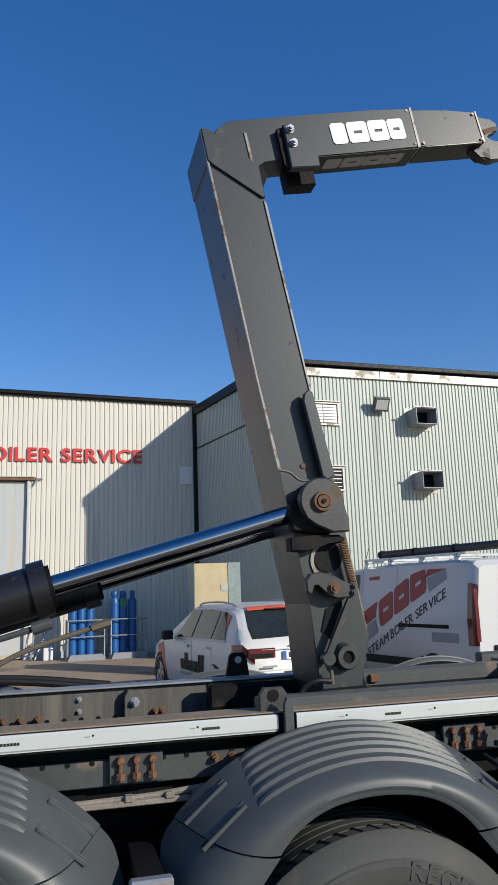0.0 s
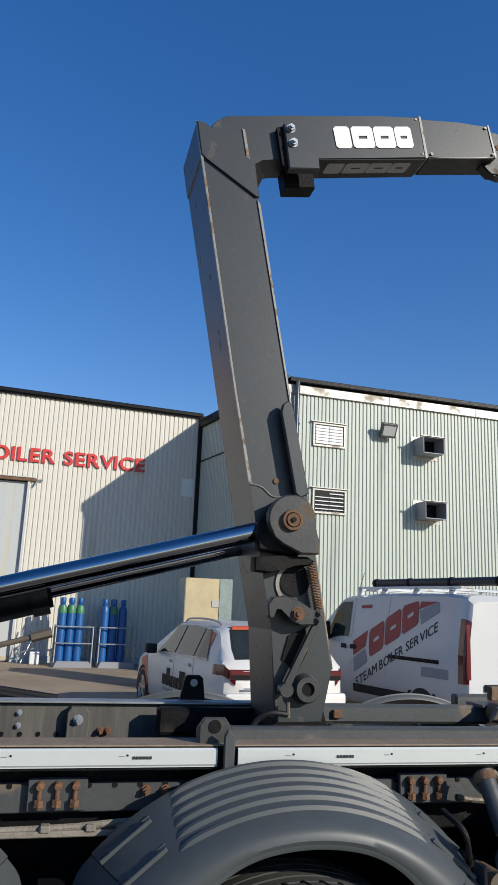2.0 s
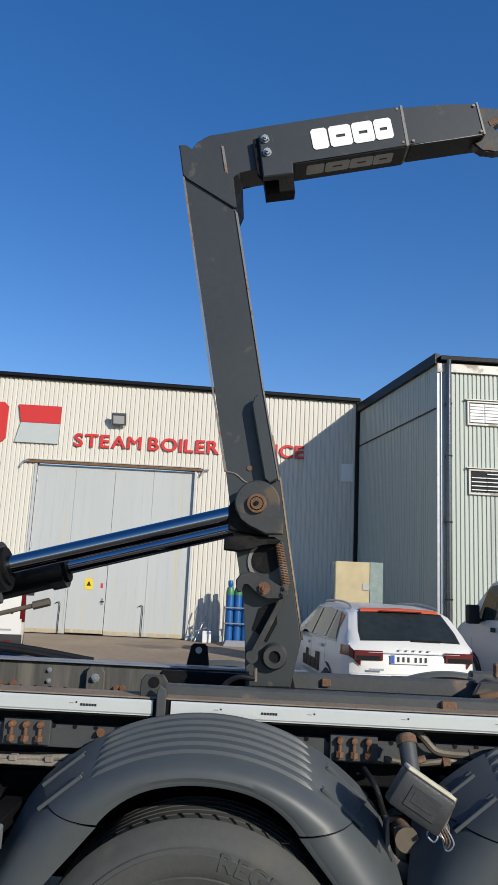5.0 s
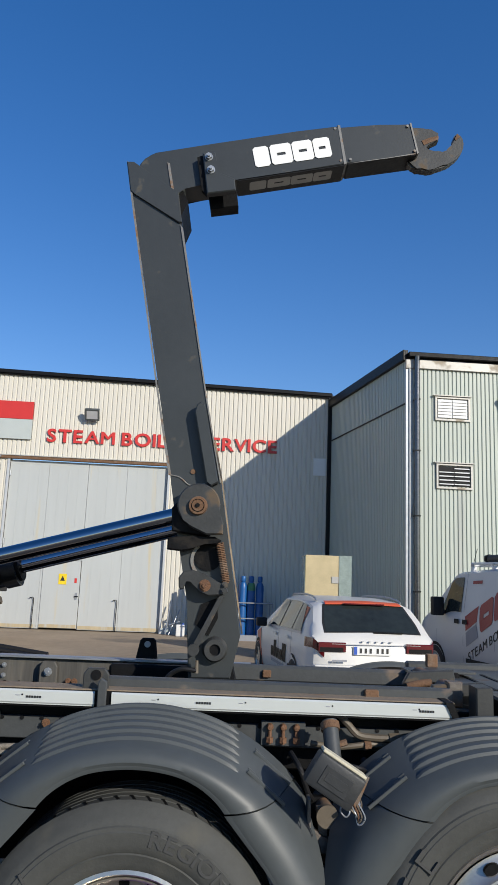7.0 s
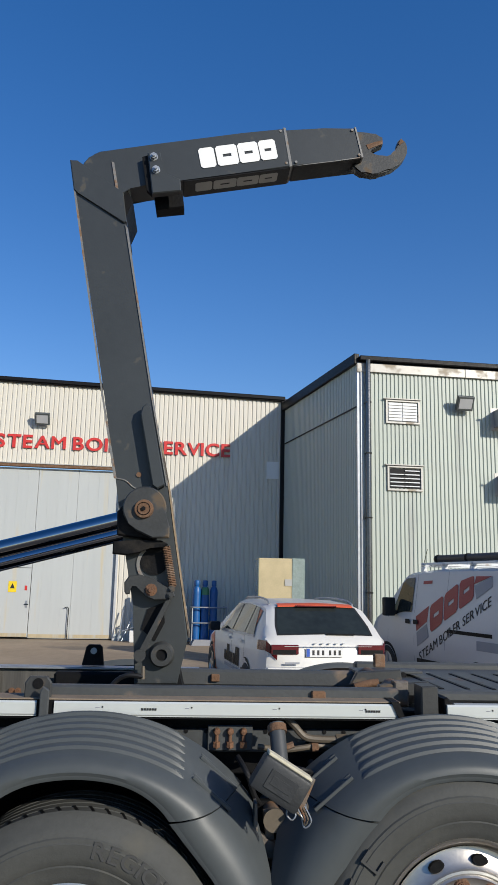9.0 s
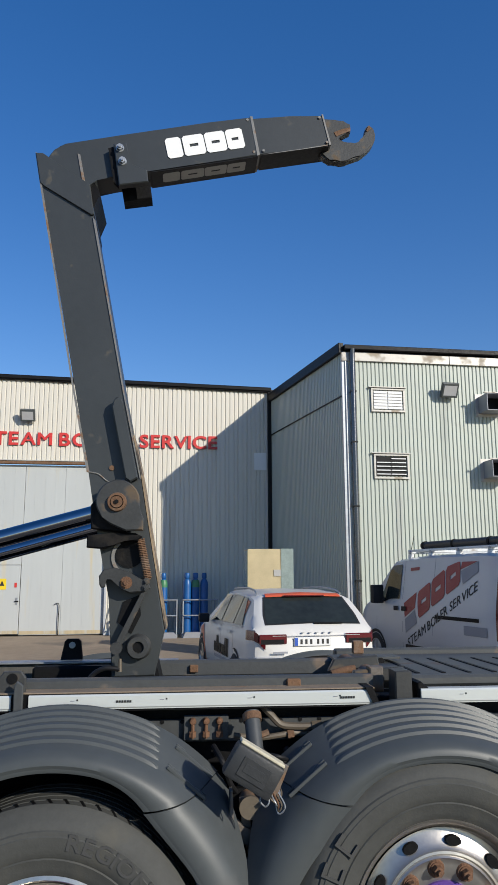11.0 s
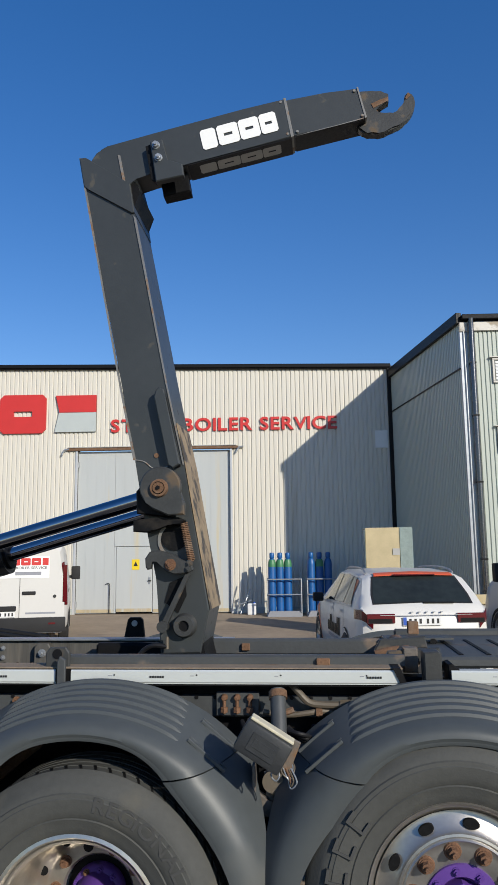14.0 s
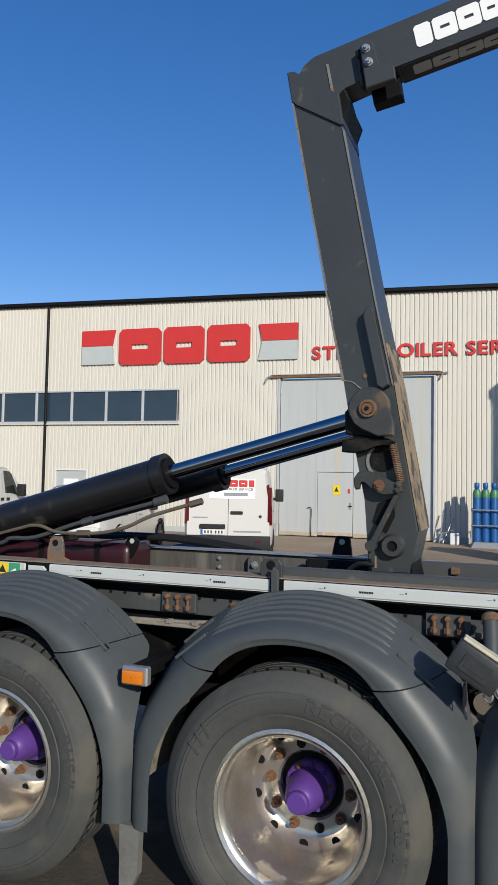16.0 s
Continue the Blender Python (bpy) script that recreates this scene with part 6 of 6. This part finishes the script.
        z0 = 0.98
        lay(prism([(0, 0.02), (0.40, 0.02), (0.45, 0.26), (0, 0.26)], -0.002, 0.0), u0, z0, M_VANRED)
        lay(prism([(0, -0.24), (0.42, -0.24), (0.38, -0.01), (0, -0.01)], -0.002, 0.0), u0, z0, M_VINYLGREY)
        for k in range(3):
            bm = logo_block(0.42, 0.44, 0.004, True, 0.16)
            for v in bm.verts:
                v.co.x += 0.50 + 0.46 * k
                v.co.z -= 0.20
            lay(bm, u0, z0, M_VANRED, "red vinyl block")
        lay(prism([(1.84, 0.02), (2.35, 0.02), (2.35, 0.26), (1.92, 0.26)], -0.002, 0.0), u0, z0, M_VANRED)
        lay(prism([(1.92, -0.24), (2.36, -0.24), (2.36, -0.01), (1.86, -0.01)], -0.002, 0.0), u0, z0, M_VINYLGREY)
        ls, width = letters("STEAM BOILER SERVICE", 0.15, 0.003, 0.008)
        for bm, x in ls:
            for v in bm.verts:
                v.co.x = 0.05 + (x + v.co.x) * 2.30 / width
                v.co.z -= 0.50
            lay(bm, u0, z0, M_INK)
        part("print_line", S.patch(2.35, 2.65, 4.75, 4.82, s, 0.008, 2, 2), M_VANRED, van)
        part("print_line", S.patch(0.35, 0.95, 3.3, 3.55, s, 0.008, 2, 2), M_VINYLGREY, van)
    if rack:
        rk = part("roof_rack", box(-0.72, -0.68, 0.35, 3.0, 2.13, 2.17, 0.004), M_WHITE, van)
        part("rack_side", box(0.68, 0.72, 0.35, 3.0, 2.13, 2.17, 0.004), M_WHITE, rk)
        for u in (0.5, 1.35, 2.2, 2.9):
            part("rack_bar", box(-0.74, 0.74, u, u + 0.06, 2.10, 2.15, 0.006), M_GALV, rk)
            for sx in (-0.70, 0.70):
                part("rack_foot", box(sx - 0.035, sx + 0.035, u - 0.02, u + 0.08, 2.0, 2.10, 0.006), M_WHITE, rk)
        for i in range(9):
            part("rack_tread", box(-0.55, -0.30, 0.5 + 0.28 * i, 0.62 + 0.28 * i, 2.155, 2.175), M_FLASH, rk)
        part("pipe_carrier", cyl((-0.62, -0.5, 2.235), (-0.62, 2.62, 2.235), 0.065, seg=20), M_CARTOOL, rk, "grey pipe carrier tube", True)
        for u in (-0.4, 0.6, 1.6, 2.52):
            part("carrier_band", cyl((-0.62, u, 2.235), (-0.62, u + 0.05, 2.235), 0.075, seg=20), M_DARK, rk)
        part("antenna", tube([(-0.55, 3.25, 2.0), (-0.56, 3.15, 2.2), (-0.58, 3.0, 2.42)], 0.006, 6), M_DARK, rk)
    return van


panel_van(Matrix.Translation((6.42, 9.15, 0)) @ Matrix.Rotation(radians(9.0), 4, "Z") @ Matrix.Diagonal((1, 1, 1.02, 1)), "silver-white panel van with slanting red lettering and a roof rack", M_VANSILVER, (-1,), False, True)
panel_van(Matrix.Translation((-4.55, 14.05, 0)) @ Matrix.Rotation(radians(15), 4, "Z"), "white panel van seen from its rear doors with a red-printed panel", M_CARWHITE, (), True)
panel_van(Matrix.Translation((-12.2, 12.75, 0)) @ Matrix.Rotation(radians(5), 4, "Z"), "white panel van with slanting red lettering on its side", M_CARWHITE, (1,), False)

# ---- yard things ----
def gas_bottle(x, y, green, h=1.62, r=0.115):
    b = thing("gas_bottle", "tall blue gas bottle with a brass valve guard against the wall", "gas bottle", pose(x, y, 0.12), "gas bottles by the wall")
    part("bottle", revolve([(0.0, 0.0), (r, 0.0), (r, 0.0 + h * 0.84), (r * 0.94, h * 0.88), (r * 0.7, h * 0.93), (r * 0.36, h * 0.96), (r * 0.36, h * 0.965)], 20), M_BLUE, b, smooth=True, m=Matrix.Rotation(radians(90), 4, "X") @ Matrix.Diagonal((1, -1, 1, 1)) @ Matrix.Diagonal((1, -1, 1, 1)))
    part("shoulder", revolve([(r * 1.01, h * 0.80), (r * 1.01, h * 0.84), (r * 0.95, h * 0.885), (r * 0.72, h * 0.932)], 20), M_GREEN if green else M_BLUE, b, smooth=True, m=Matrix.Rotation(radians(90), 4, "X"))
    part("valve_guard", revolve([(r * 0.55, h * 0.955), (r * 0.62, h * 0.965), (r * 0.62, h * 1.04), (r * 0.5, h * 1.055), (0, h * 1.06)], 14), M_BLUE, b, smooth=True, m=Matrix.Rotation(radians(90), 4, "X"))
    part("valve", cyl((0, 0, h * 0.95), (0, 0, h * 1.0), 0.02, seg=8), M_PIPE, b)
    return b


for i in range(5):
    gas_bottle(0.62 + 0.235 * (i % 3), 20.85 + 0.28 * (i // 3), i < 3)
for i in range(5):
    gas_bottle(1.78 + 0.25 * (i % 3), 20.9 + 0.28 * (i // 3), i == 1)
for x0 in (0.45, 1.62):
    rk = thing("bottle_rack", "galvanised rail rack on a steel base holding gas bottles", "rack", pose(x0, 20.65, 0), "bottle racks")
    part("base", prism([(0, 0.0), (1.05, 0.0), (1.05, 0.10), (0, 0.10)], 0, 0.75, 0.01), M_GALV, rk)
    part("ramp", prism([(0.02, 0.0), (1.03, 0.0), (0.95, 0.16), (0.10, 0.16)], -0.18, -0.005), M_VINYLGREY, rk)
    for x in (0.03, 1.02):
        for y in (0.02, 0.70):
            part("post", cyl((x, y, 0.10), (x, y, 1.08), 0.022, seg=10), M_GALV, rk)
        part("side_rail", cyl((x, 0.02, 1.05), (x, 0.70, 1.05), 0.02, seg=10), M_GALV, rk)
    for z in (1.06, 0.62):
        part("front_rail", cyl((0.03, -0.02, z), (1.02, -0.02, z), 0.02, seg=10), M_GALV, rk)
crate = thing("wrapped_crate", "tall plywood crate wrapped in clear film behind the car", "crate", pose(2.68, 14.95, 0) @ Matrix.Rotation(radians(-4), 4, "Z"))
part("panel", box(0, 1.0, 0, 0.9, 0.14, 2.33, 0.012), M_WOOD, crate)
part("film_sheet", box(-0.008, -0.003, -0.02, 0.9, 0.5, 2.30), M_FILM, crate)
part("film_sheet", box(0.74, 1.012, -0.014, -0.009, 0.5, 2.335), M_FILM, crate, "crumpled clear film")
part("paper_label", box(0.58, 0.73, -0.014, -0.0095, 1.74, 1.88), M_FLASH, crate)
for x in (0.0, 0.42, 0.86):
    part("skid", box(x, x + 0.14, 0, 0.9, 0, 0.138), M_WOOD, crate)
can = thing("white_canister", "small white plastic canister standing by the wall", "canister", pose(0.0, 21.35, 0))
part("body", box(-0.13, 0.13, -0.1, 0.1, 0, 0.34, 0.03, seg=2), M_WHITE, can)
part("cap", cyl((0.07, 0, 0.34), (0.07, 0, 0.38), 0.03), M_EUBLUE, can)
trol = thing("folded_trestle", "galvanised tube trestle leaning beside the gate", "trestle", pose(-0.35, 21.5, 0))
for pts in (((0, 0, 0.02), (0.3, 0.2, 0.75)), ((-0.1, 0.1, 0.02), (0.0, 0.3, 0.9)), ((0, 0, 0.3), (0.35, 0, 0.42))):
    part("tube", cyl(pts[0], pts[1], 0.02, seg=8), M_GALV, trol)
for x, y, w in ((-7.9, 21.2, 1.4), (-6.4, 21.35, 0.7)):
    pal = thing("wood_pallet", "weathered wooden pallet lying at the foot of the wall", "pallet", pose(x, y, 0), "pallets by the wall")
    for k in range(5):
        part("board", box(0, w, 0.12 * k, 0.12 * k + 0.1, 0.10, 0.12), M_WOOD, pal)
    for k in range(3):
        part("bearer", box(k * (w - 0.1) / 2, k * (w - 0.1) / 2 + 0.1, 0, 0.58, 0, 0.098), M_WOOD, pal)
pack = thing("timber_stack", "low stack of boards between the cars and the annex wall", "timber", pose(4.35, 15.2, 0))
for k in range(4):
    part("board", box(0, 1.1, 0, 0.5 - 0.05 * k, 0.22 * k, 0.22 * k + 0.2, 0.01), M_WOOD if k % 2 else M_FLASH, pack)
